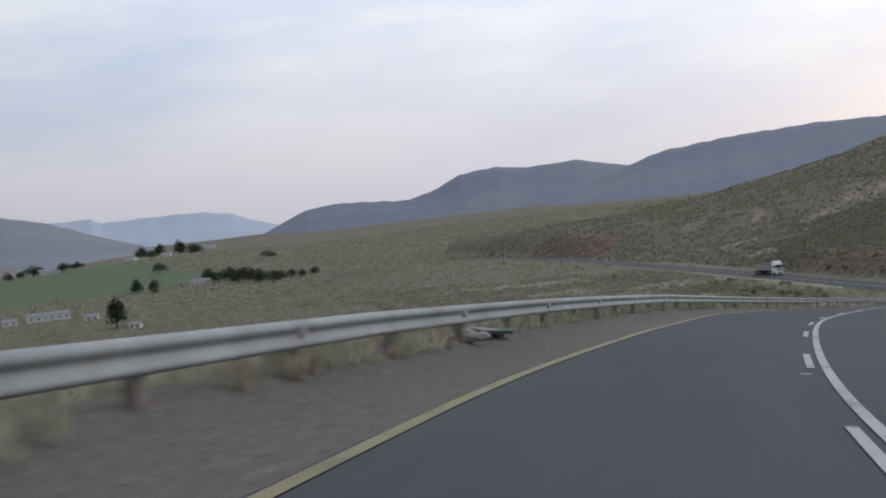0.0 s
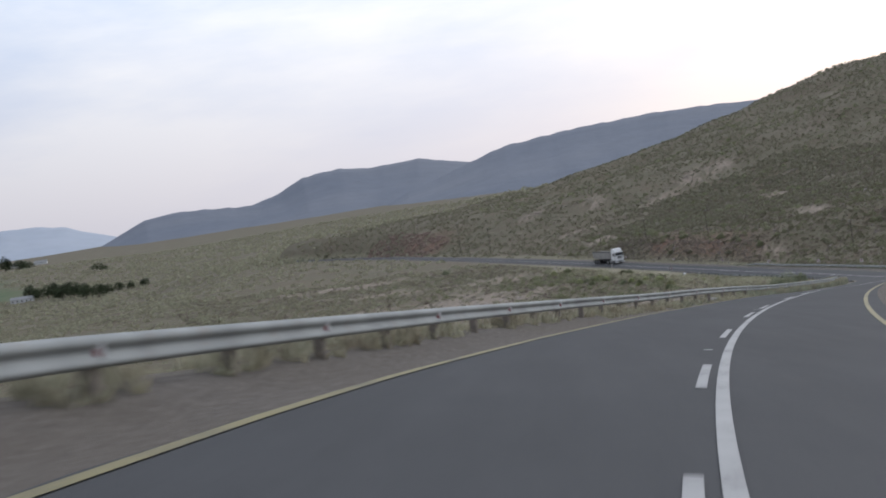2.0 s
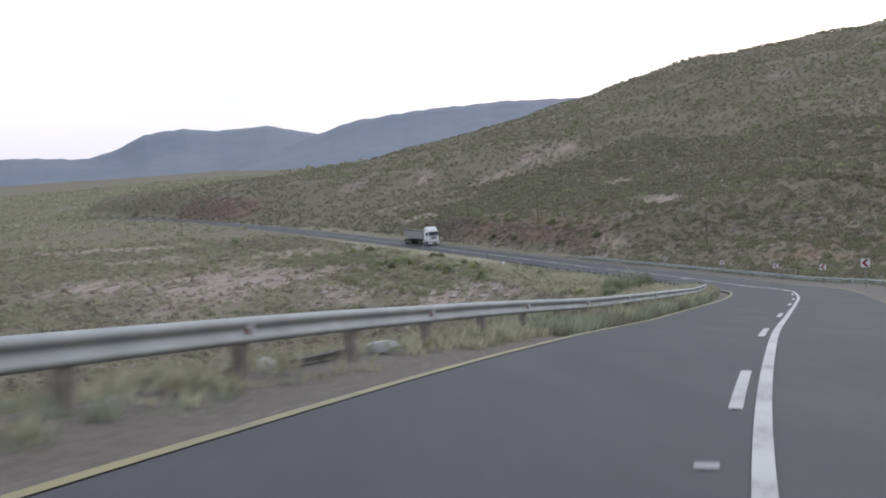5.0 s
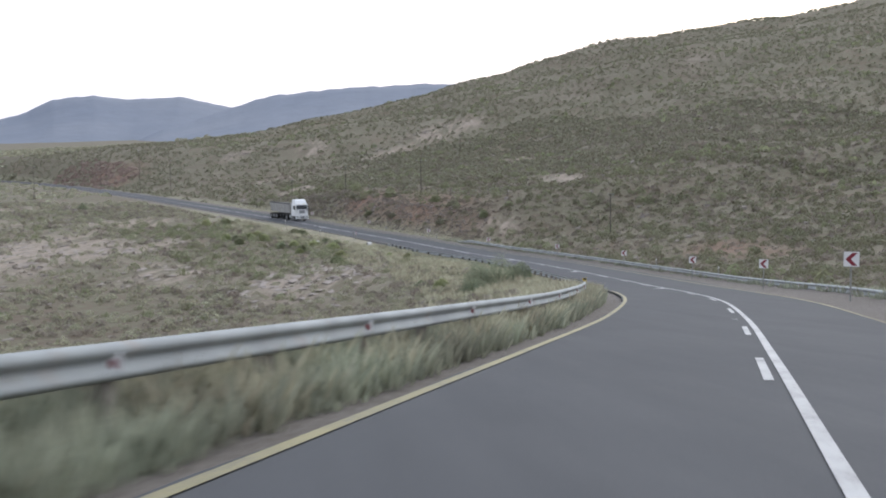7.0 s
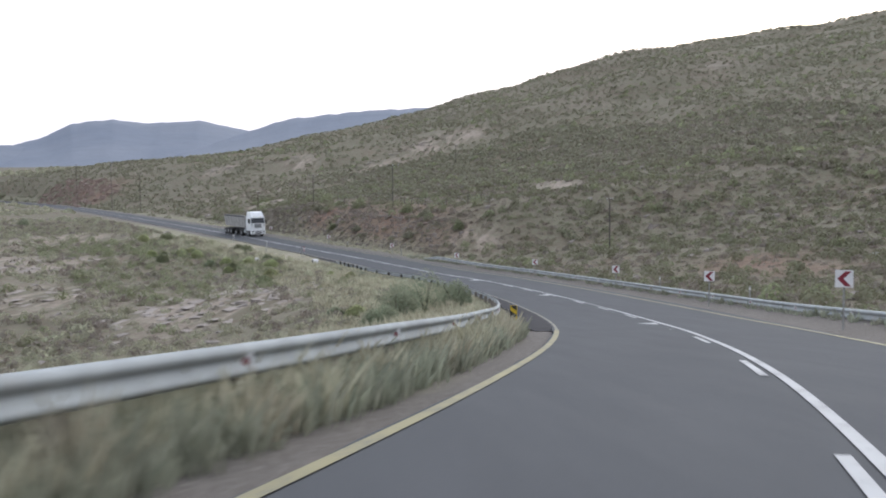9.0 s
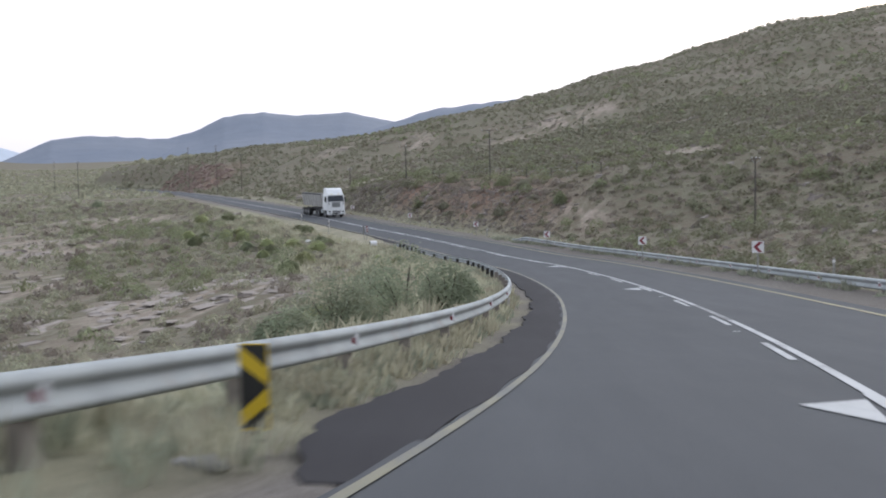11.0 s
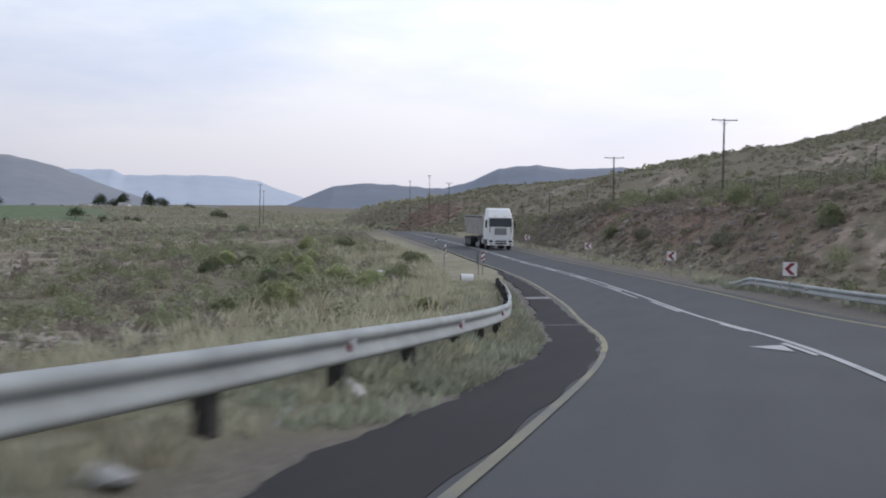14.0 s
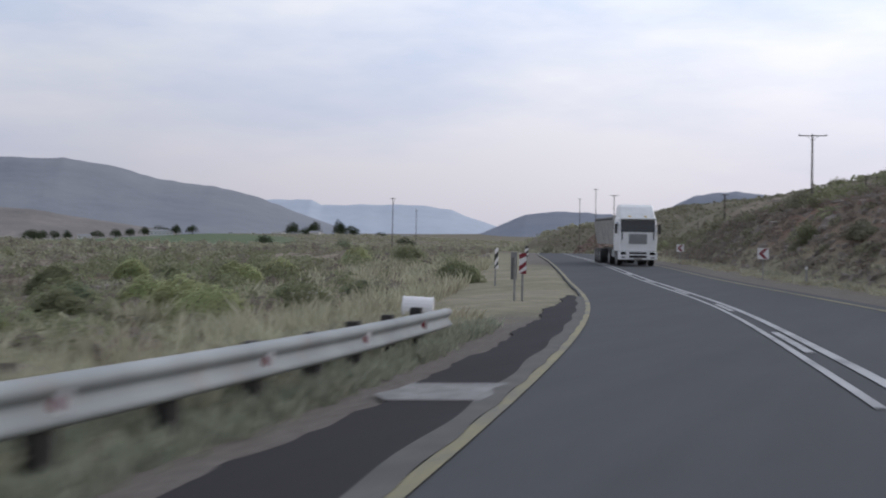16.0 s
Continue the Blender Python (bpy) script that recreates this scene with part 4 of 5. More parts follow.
for y, a, h in ((294.8, 5.5, 0.8), (313.5, 5.6, 0.8), (206.0, 6.6, 0.9), (226, 6.9, 0.9)):
    mp = thing("marker_post", "thin pale grey kilometre marker post on the verge", "post", facing(y, a, -0.1), group="marker posts")
    part("shaft", box(fresh(), (0.09, 0.05, h + 0.1), pose(0, 0, (h + 0.1) / 2), 0.008), MAT["grey_post"], mp)
    part("cap", box(fresh(), (0.092, 0.052, 0.12), pose(0, 0, h - 0.02), 0.01), MAT["sign_white"], mp)


# ---------------------------------------------------------------- poles


def utility_pole(x, y, top, arm=2.1, turn=20.0):
    foot = float(ground_z(x, y)) - 0.5
    h = top - foot
    root = thing("utility_pole", "dark creosoted timber utility pole with a crossarm", "utility pole", Matrix.Translation((x, y, foot)) @ pose(0, 0, 0, random.uniform(-0.6, 0.6), random.uniform(-0.6, 0.6), turn), group="utility poles")
    part("shaft", tube(fresh(), 0.085, 0.06, h, sides=10), MAT["pole"], root)
    if arm:
        part("crossarm", box(fresh(), (arm, 0.07, 0.07), pose(0, -0.08, h - 0.12), 0.01), MAT["pole"], root)
        for bx in (-arm * 0.45, 0.0, arm * 0.45):
            part("insulator", tube(tube(fresh(), 0.035, 0.045, 0.05, pose(bx, -0.08, h - 0.085)), 0.045, 0.02, 0.07, pose(bx, -0.08, h - 0.035)), MAT["sign_white"], root)
        for sx in (-1, 1):
            part("brace", box(fresh(), (0.5, 0.015, 0.025), pose(sx * 0.24, -0.08, h - 0.32, 0, -sx * 40, 0)), MAT["steel"], root)
    return root


for x, y, top, arm, turn in ((58.9, 275.9, -19.0, 0.8, 20), (38.2, 328.2, -15.4, 2.1, 22), (25.9, 359.0, -17.0, 2.1, 22), (14.9, 383.0, -20.4, 0.7, 20), (58.6, 444.8, -10.7, 0.9, 20), (2.1, 430.0, -22.3, 0.0, 20), (-34.2, 502.4, -14.9, 0.9, 20), (-54.9, 452.5, -18.5, 0.8, 10), (-90.7, 537.3, -18.5, 0.8, 10), (-56.0, 560.0, -14.8, 0.8, 20), (-21.1, 470.0, -17.3, 1.4, 20)):
    utility_pole(x, y, top, arm, turn)

# wire fence on top of the cutting
fence = thing("fence", "old wire fence with thin timber posts above the cutting", "fence")
tops = []
for k in range(13):
    y = 303 + k * 4.2
    x = float(road_x(y)) + 19.5 + 1.2 * math.sin(k)
    z = float(ground_z(x, y))
    po = part("post", tube(fresh(), 0.045, 0.04, 1.4, sides=7), MAT["pole"], fence)
    po.matrix_basis = Matrix.Translation((x, y, z - 0.15)) @ pose(0, 0, 0, random.uniform(-5, 5), random.uniform(-5, 5), 0)
    tops.append((x, y, z))
for h in (0.45, 0.8, 1.15):
    bm = fresh()
    for a, b in zip(tops[:-1], tops[1:]):
        p, q = Vector(a) + Vector((0, 0, h)), Vector(b) + Vector((0, 0, h))
        tube(bm, 0.006, 0.006, (q - p).length, Matrix.Translation(p) @ (q - p).to_track_quat("Z", "Y").to_matrix().to_4x4(), 4)
    part("wire", bm, MAT["steel"], fence)

# ---------------------------------------------------------------- litter and stones by the road


def lump(bm, size, seed, squash=(1, 1, 0.6), m=Matrix.Identity(4), rounds=1):
    """An uneven stone."""
    rng = random.Random(seed)
    r = bmesh.ops.create_icosphere(bm, subdivisions=rounds + 1, radius=size)
    off = Vector((rng.uniform(0, 50), rng.uniform(0, 50), rng.uniform(0, 50)))
    for v in r["verts"]:
        k = 1 + 0.35 * noise.noise(v.co / size * 1.3 + off) + 0.15 * noise.noise(v.co / size * 3 + off)
        v.co = m @ Vector((v.co.x * k * squash[0], v.co.y * k * squash[1], v.co.z * k * squash[2]))
    return bm


def stone(label, y, across, size, material, squash=(1, 0.8, 0.65), seed=1):
    p = on_road(np.array(float(y)), np.array(float(across)), 0)
    p[2] = max(p[2] - 0.1, float(ground_z(p[0], p[1]))) + size * 0.25
    ob = part("stone", lump(fresh(), size, seed, squash), MAT[material])
    ob.matrix_world = Matrix.Translation(tuple(p)) @ pose(0, 0, 0, 0, 0, seed * 37)
    return tagged(ob, label, "stone")


stone("white painted boulder under the guard rail", 99.3, -6.15, 0.15, "stone", (1, 0.85, 0.95), 3)
stone("white painted boulder under the guard rail", 103.7, -6.2, 0.19, "stone", (1.4, 0.8, 0.6), 5)
stone("grey stone beside the white boulder", 98.2, -6.25, 0.17, "rock", (1, 0.8, 0.8), 7)
stone("pale stone in the grass by the hazard marker", 186.7, -5.3, 0.15, "concrete", (1.6, 0.8, 0.5), 9)
stone("white stone in the scrub", 300.5, -10.9, 0.32, "stone", (1.2, 0.9, 0.7), 11)
stone("pale flat stone below the rail", 236.75, -5.55, 0.17, "dull_stone", (1.7, 0.8, 0.4), 14)
stone("white stone on the scrubby hillside", 235.6, 26.6, 0.3, "stone", (1.0, 0.9, 1.0), 31)
stone("white stone among the scrub behind the rail", 232.8, 14.4, 0.2, "stone", (1.0, 0.9, 1.0), 33)
stone("white stone on the verge", 241.9, -5.6, 0.16, "stone", (1.1, 0.8, 0.8), 15)

drum = thing("white_drum", "white painted drum lying on its side in the grass", "drum", Matrix.Translation((27.5, 288.6, float(ground_z(27.5, 288.6)) + 0.27)) @ pose(0, 0, 0, 0, 88, 200))
bm = tube(fresh(), 0.27, 0.27, 0.6, pose(0, 0, -0.3), 22)
part("shell", bm, MAT["sign_white"], drum)
for z in (-0.29, -0.1, 0.1, 0.29):
    rb = fresh()
    bmesh.ops.create_cone(rb, cap_ends=False, segments=22, radius1=0.279, radius2=0.279, depth=0.025, matrix=pose(0, 0, z))
    part("hoop", rb, MAT["sign_white"], drum)
# black disc over the open end paints the shade inside the drum
part("open_end_disc", tube(fresh(), 0.24, 0.24, 0.015, pose(0, 0, 0.294), 22), MAT["sign_black"], drum, "black disc in place of the shaded open end")

plank = part("plank", box(fresh(), (1.9, 0.16, 0.05), pose(0, 0, 0), 0.006), MAT["concrete"])
plank.matrix_world = facing(239.7, -5.6, 0.05, 100)
st = on_road(np.array(214.8), np.array(-5.45), 0.0)
stake = part("stake", box(fresh(), (0.07, 0.05, 0.5), pose(0, 0, 0.17, 3, 4, 10), 0.008), MAT["stone"])
stake.matrix_world = Matrix.Translation((float(st[0]), float(st[1]), float(ground_z(st[0], st[1]))))
tagged(stake, "short pale wooden stake in the grass by the rail", "stake")
tagged(plank, "weathered pale plank lying in the grass", "plank")
# scrap by the rail foot: a flattened panel and a crumpled pale sack
rk = (-4.25, 21.4)
slope = math.degrees(math.atan2(float(ground_z(-4.1, 22.4) - ground_z(-4.4, 20.4)), 2.0))
scrap = thing("scrap_panel", "broken dark framed panel lying flat under the guard rail", "scrap", Matrix.Translation((float(rk[0]), float(rk[1]), float(ground_z(rk[0], rk[1])) + 0.07)) @ pose(0, 0, 0, slope, 13, -8))
part("sheet", box(fresh(), (0.5, 1.9, 0.025), pose(0, 0, 0.035), 0.006), MAT["dull_stone"], scrap)
for sx in (-1, 1):
    part("rail", box(fresh(), (0.06, 1.96, 0.06), pose(sx * 0.27, 0, 0.03), 0.008), MAT["sign_black"], scrap)
    part("end_strip", box(fresh(), (0.5, 0.07 if sx < 0 else 0.3, 0.05), pose(0, sx * 0.95, 0.05), 0.008), MAT["grey_post" if sx < 0 else "teal"], scrap, "" if sx < 0 else "torn teal plastic end")
rk = (-4.27, 19.9)
sack = part("sack", lump(lump(fresh(), 0.17, 23, (1.3, 1.0, 0.85), rounds=2), 0.11, 29, (1.5, 0.9, 0.7), pose(0.26, 0.02, -0.02), rounds=2), MAT["sackcloth"])
sack.matrix_world = Matrix.Translation((float(rk[0]), float(rk[1]), float(ground_z(rk[0], rk[1])) + 0.05))
beam_at = on_road(np.array(101.5), np.array(-6.35), 0.0)
beam = part("plank", box(fresh(), (0.12, 2.3, 0.07), pose(0, 0, 0), 0.008), MAT["pole"])
beam.matrix_world = Matrix.Translation((float(beam_at[0]), float(beam_at[1]), float(ground_z(beam_at[0], beam_at[1])) + 0.05)) @ pose(0, 0, 0, -6, 0, heading(101.5) + 4)
tagged(beam, "dark weathered plank lying between the white boulders", "plank")
tagged(sack, "crumpled pale sack beside the broken panel", "sack")

# ---------------------------------------------------------------- lorry


def wheel(parent, x, y, r, width, twin=False):
    m = pose(x, y, r, 0, 90, 0)
    bm = fresh()
    tube(bm, r, r, width, m @ pose(0, 0, -width / 2), 28)
    edges = [e for e in bm.edges if len(e.link_faces) == 2 and any(len(f.verts) > 4 for f in e.link_faces)]
    bmesh.ops.bevel(bm, geom=edges, offset=0.05, segments=2, affect="EDGES")
    w = part("wheel", bm, MAT["sign_black"], parent, "black rubber tyre")
    part("rim", tube(fresh(), r * 0.56, r * 0.56, width + 0.012, m @ pose(0, 0, -width / 2 - 0.006), 22), MAT["sign_back"], w)
    part("hub", tube(fresh(), r * 0.22, r * 0.18, width + 0.09, m @ pose(0, 0, -width / 2 - 0.045), 14), MAT["steel"], w)
    return w


def lorry(at):
    white = plain("lorry_white_paint", (0.78, 0.78, 0.77), 0.35)
    glass = plain("dark_windscreen", (0.012, 0.014, 0.017), 0.08)
    grey = surface("tipper_grey_steel", (0.32, 0.31, 0.29), (0.46, 0.445, 0.42), 1.2, 0.7, 0.1, 18, 0.2, 0.01, (0.30, 0.26, 0.21), own=True)
    root = thing("lorry", "white cab-over tractor lorry pulling a grey tipper trailer on the road", "lorry", at)
    # cab: shell narrowing upward with a raked front, built from stations in height; y = -0 front, +y back
    rows = [(0.95, 1.22, 0.0), (1.55, 1.25, -0.02), (2.15, 1.25, 0.0), (2.95, 1.21, 0.16), (3.08, 1.17, 0.24)]
    bm = fresh()
    rings = []
    for z, hw, fy in rows:
        rings.append([bm.verts.new(p) for p in ((-hw + 0.12, fy, z), (hw - 0.12, fy, z), (hw, fy + 0.14, z), (hw, 2.05, z), (-hw, 2.05, z), (-hw, fy + 0.14, z))])
    for a, b in zip(rings[:-1], rings[1:]):
        for i in range(6):
            bm.faces.new([a[i], a[(i + 1) % 6], b[(i + 1) % 6], b[i]])
    bm.faces.new(rings[0][::-1])
    bm.faces.new(rings[-1])
    cab = part("cab", bm, white, root)
    bm = fresh()
    rings = []
    for z, hw, fy in ((3.08, 1.15, 0.26), (3.35, 1.13, 0.42), (3.75, 1.08, 0.72), (3.9, 1.02, 1.0)):
        rings.append([bm.verts.new(p) for p in ((-hw + 0.1, fy, z), (hw - 0.1, fy, z), (hw, fy + 0.2, z), (hw, 2.0, z), (-hw, 2.0, z), (-hw, fy + 0.2, z))])
    for a, b in zip(rings[:-1], rings[1:]):
        for i in range(6):
            bm.faces.new([a[i], a[(i + 1) % 6], b[(i + 1) % 6], b[i]])
    bm.faces.new(rings[0][::-1])
    bm.faces.new(rings[-1])
    part("roof_fairing", bm, white, root)
    part("windscreen", box(fresh(), (2.16, 0.05, 0.74), pose(0, 0.055, 2.52, -11, 0, 0), 0.02), glass, cab, "dark tinted windscreen")
    part("sun_visor", box(fresh(), (2.25, 0.22, 0.1), pose(0, 0.02, 2.98, -20, 0, 0), 0.02), white, cab)
    grille = part("grille", box(fresh(), (1.15, 0.05, 0.62), pose(0, -0.03, 1.72), 0.02), MAT["sign_back"], cab, "grey barred radiator grille")
    for k in range(6):
        part("slat", box(fresh(), (1.1, 0.03, 0.03), pose(0, -0.06, 1.48 + k * 0.095), 0.006), MAT["steel"], grille)
    bumper = part("bumper", box(fresh(), (2.46, 0.34, 0.52), pose(0, 0.02, 0.66), 0.06), white, root)
    part("intake", box(fresh(), (1.1, 0.05, 0.14), pose(0, -0.16, 0.60), 0.01), MAT["sign_black"], bumper)
    part("intake", box(fresh(), (1.1, 0.05, 0.12), pose(0, -0.155, 0.82), 0.01), MAT["sign_black"], bumper)
    part("number_plate", box(fresh(), (0.5, 0.015, 0.11), pose(0, -0.165, 0.44), 0.003), MAT["grey_post"], bumper, "blank pale number plate")
    for sx in (-1, 1):
        part("headlight", box(fresh(), (0.36, 0.05, 0.17), pose(sx * 0.92, -0.14, 0.80), 0.03), glass, bumper, "dark glass headlight")
        part("fog_light", box(fresh(), (0.24, 0.05, 0.1), pose(sx * 0.92, -0.145, 0.55), 0.02), MAT["sign_back"], bumper)
        mir = part("mirror", box(fresh(), (0.14, 0.16, 0.62), pose(sx * 1.38, 0.12, 2.35), 0.03), MAT["sign_black"], cab)
        part("mirror_arm", box(fresh(), (0.2, 0.04, 0.04), pose(sx * 1.27, 0.14, 2.6)), MAT["sign_black"], mir)
        part("side_window", box(fresh(), (0.03, 0.85, 0.62), pose(sx * 1.235, 0.75, 2.48, 0, sx * -2.5, 0), 0.01), glass, cab)
        part("air_slot", box(fresh(), (0.06, 0.04, 0.5), pose(sx * 1.0, -0.02, 1.9), 0.01), MAT["sign_black"], cab)
        part("marker_lamp", box(fresh(), (0.16, 0.06, 0.06), pose(sx * 0.5, 0.26, 3.14), 0.01), MAT["sign_yellow"], cab)
        part("step", box(fresh(), (0.2, 0.7, 0.35), pose(sx * 1.12, 0.75, 0.72), 0.03), MAT["sign_black"], cab)
        wheel(root, sx * 1.02, 1.15, 0.52, 0.32)
        wheel(root, sx * 0.95, 4.3, 0.52, 0.56)
        for yy in (9.3, 10.6, 11.9):
            wheel(root, sx * 0.95, yy, 0.52, 0.56)
        part("tank", box(fresh(), (0.5, 1.1, 0.55), pose(sx * 0.95, 2.7, 0.78), 0.12), MAT["steel"], root, "bare metal fuel tank")
    part("exhaust", tube(fresh(), 0.07, 0.07, 2.6, pose(-1.0, 2.22, 0.95), 10), MAT["sign_back"], root)
    part("chassis", box(box(fresh(), (0.16, 11.5, 0.28), pose(-0.42, 6.8, 0.95)), (0.16, 11.5, 0.28), pose(0.42, 6.8, 0.95)), MAT["sign_black"], root)
    # tipper: a trough that widens upward, with ribs and a rolled tarpaulin
    bm = fresh()
    a = [bm.verts.new(p) for p in ((-0.95, 3.2, 1.35), (0.95, 3.2, 1.35), (0.95, 12.6, 1.35), (-0.95, 12.6, 1.35))]
    b = [bm.verts.new(p) for p in ((-1.25, 2.75, 2.95), (1.25, 2.75, 2.95), (1.25, 12.7, 2.95), (-1.25, 12.7, 2.95))]
    c = [bm.verts.new(p) for p in ((-1.17, 2.83, 2.95), (1.17, 2.83, 2.95), (1.17, 12.62, 2.95), (-1.17, 12.62, 2.95))]
    e = [bm.verts.new(p) for p in ((-1.1, 2.95, 2.5), (1.1, 2.95, 2.5), (1.1, 12.5, 2.5), (-1.1, 12.5, 2.5))]
    for p, q in ((a, b), (b, c), (c, e)):
        for i in range(4):
            bm.faces.new([p[i], p[(i + 1) % 4], q[(i + 1) % 4], q[i]])
    bm.faces.new(a[::-1])
    bm.faces.new(e)
    tip = part("tipper_body", bm, grey, root, "worn grey steel tipper trough")
    for sx in (-1, 1):
        for k in range(8):
            part("rib", box(fresh(), (0.06, 0.1, 1.6), pose(sx * 1.13, 3.6 + k * 1.25, 2.15, 0, sx * 10.6, 0)), grey, tip)
    part("tarpaulin", tube(fresh(), 0.13, 0.13, 9.6, pose(-1.1, 2.9, 3.05, -90, 0, 0), 10), MAT["sign_black"], tip, "rolled dark tarpaulin")
    part("headboard", box(fresh(), (2.5, 0.08, 0.5), pose(0, 2.72, 3.0), 0.02), grey, tip)
    part("mudflap", box(fresh(), (2.3, 0.03, 0.5), pose(0, 12.75, 0.65)), MAT["sign_black"], root)
    return root


lorry(facing(341.5, 1.85, 0.012, 3.5))

# ---------------------------------------------------------------- vegetation


def leaf_cloud(rng, count, width, height, leaf, droop=0.25):
    """Leaves as small bent quads over an uneven dome, as (count, 4, 3) corners around the foot."""
    a, b = rng.uniform(0, 6.283, count), rng.uniform(0, 1, count)
    lobes = 1 + 0.28 * np.sin(a * 3 + rng.uniform(0, 6)) + 0.18 * np.sin(a * 5 + rng.uniform(0, 6))
    up = b**0.75
    r = width * lobes * np.sqrt(np.clip(1 - up**2.2, 0.02, 1)) * rng.uniform(0.55, 1.0, count) ** 0.5
    c = np.stack([np.cos(a) * r, np.sin(a) * r, height * (0.06 + up * rng.uniform(0.75, 1.05, count))], -1)
    n = c * [1, 1, 0.8] + rng.normal(0, 0.35 * width, (count, 3))
    n /= np.linalg.norm(n, axis=1, keepdims=True) + 1e-9
    t = np.cross(n, rng.normal(0, 1, (count, 3)))
    t /= np.linalg.norm(t, axis=1, keepdims=True) + 1e-9
    s = np.cross(n, t)
    ln, wd = (leaf * rng.uniform(0.6, 1.5, count))[:, None], (leaf * rng.uniform(0.35, 0.8, count))[:, None]
    sag = n * ln * droop
    return np.stack([c - t * ln, c - s * wd + sag * 0.3, c + t * ln - sag, c + s * wd + sag * 0.3], 1)


def quads_mesh(name, quads, material):
    q = np.concatenate(quads).reshape(-1, 3).astype(np.float32)
    n = len(q) // 4
    me = bpy.data.meshes.new(name)
    me.vertices.add(len(q))
    me.vertices.foreach_set("co", q.ravel())
    me.loops.add(len(q))
    me.loops.foreach_set("vertex_index", np.arange(len(q), dtype=np.int32))
    me.polygons.add(n)
    me.polygons.foreach_set("loop_start", np.arange(0, len(q), 4, dtype=np.int32))
    me.materials.append(material)
    me.update()
    me.validate()
    return me


def spread(rng, protos, x, y, size, sink=0.05):
    """Copies of the prototype leaf clouds at many places, joined."""
    z = ground_z(x, y)
    out = []
    pick = rng.randint(0, len(protos), len(x))
    turn = rng.uniform(0, 6.283, len(x))
    for k, p in enumerate(protos):
        i = np.where(pick == k)[0]
        if not len(i):
            continue
        co, si = np.cos(turn[i])[:, None, None], np.sin(turn[i])[:, None, None]
        s = size[i][:, None, None]
        px, py, pz = p[None, ..., 0], p[None, ..., 1], p[None, ..., 2]
        v = np.stack([(px * co - py * si) * s + x[i][:, None, None], (px * si + py * co) * s + y[i][:, None, None], pz * s * rng.uniform(0.75, 1.2, len(i))[:, None, None] + (z[i] - sink)[:, None, None]], -1)
        out.append(v.reshape(-1, 4, 3))
    return out


def clump(rng, count, width, height, leaf):
    """A low rounded shrub: leaf faces lying over an uneven dome, as (count, 4, 3) corners around the foot."""
    k = np.arange(count)
    a = k * 2.39996 + rng.uniform(-0.5, 0.5, count)
    up = np.clip((k + 0.5) / count + rng.uniform(-0.08, 0.08, count), 0.02, 0.99)
    lobes = 1 + 0.2 * np.sin(a * 2 + rng.uniform(0, 6)) + 0.15 * np.sin(a * 3 + rng.uniform(0, 6))
    r = width * lobes * np.sqrt(1 - up**2) * rng.uniform(0.85, 1.1, count)
    c = np.stack([np.cos(a) * r, np.sin(a) * r, height * up * rng.uniform(0.85, 1.12, count)], -1)
    n = np.stack([np.cos(a) * np.sqrt(1 - up**2), np.sin(a) * np.sqrt(1 - up**2), up], -1) + rng.normal(0, 0.28, (count, 3))
    n /= np.linalg.norm(n, axis=1, keepdims=True)
    t = np.cross(n, rng.normal(0, 1, (count, 3)))
    t /= np.linalg.norm(t, axis=1, keepdims=True)
    b = np.cross(n, t)
    ln, wd = (leaf * rng.uniform(0.7, 1.3, count))[:, None], (leaf * rng.uniform(0.5, 1.0, count))[:, None]
    return np.stack([c - t * ln, c - b * wd, c + t * ln - n * ln * 0.15, c + b * wd], 1)


def scatter(rng, count, y0, y1, u0, u1, patch_seed, patch_size, keep):
    """Evenly jittered places beside the road, thinned by a patchy pattern and on bare ground."""
    cell = math.sqrt((y1 - y0) * (u1 - u0) / count)
    gy, gu = np.meshgrid(np.arange(y0, y1, cell), np.arange(u0, u1, cell), indexing="ij")
    y = gy.ravel() + rng.uniform(-0.48, 0.48, gy.size) * cell
    u = np.clip(gu.ravel() + rng.uniform(-0.48, 0.48, gy.size) * cell, u0, u1)
    x = road_x(y) + u
    ok = waves(x, y, patch_seed, patch_size, 2) + rng.normal(0, 0.35, len(x)) > keep
    ok &= rng.uniform(0, 1, len(x)) > 0.8 * np.maximum(bare_ground(x, y), 0.8 * red_earth(x, y))
    ok &= fields(x, y) < 0.5
    return x[ok], y[ok]


rng = np.random.RandomState(7)
near_protos = [clump(rng, 60, 0.62, 0.62, 0.115) for _ in range(10)]
dome_protos = [clump(rng, 240, 0.75, 0.78, 0.066) for _ in range(8)]
mid_protos = [clump(rng, 20, 0.62, 0.6, 0.20) for _ in range(14)]
far_protos = [clump(rng, 9, 0.7, 0.62, 0.32) for _ in range(12)]
mat_protos = [clump(rng, 6, 0.9, 0.4, 0.5) for _ in range(8)]


def shrub_stuff(name, label, parts, material):
    return tagged(new(name, quads_mesh(name, parts, MAT[material])), label, "shrubs", kind="stuff")


def cover(label_name, label, material, bands):
    """Scrub in bands: (count, y0, y1, u0, u1, patch seed, patch size, threshold, prototypes, smallest, largest)."""
    quads = []
    for count, y0, y1, u0, u1, ps, pz, keep, protos, small, large in bands:
        x, y = scatter(rng, count, y0, y1, u0, u1, ps, pz, keep)
        quads += spread(rng, protos, x, y, small + (large - small) * rng.uniform(0, 1, len(x)) ** 1.6)
    shrub_stuff(label_name, label, quads, material)


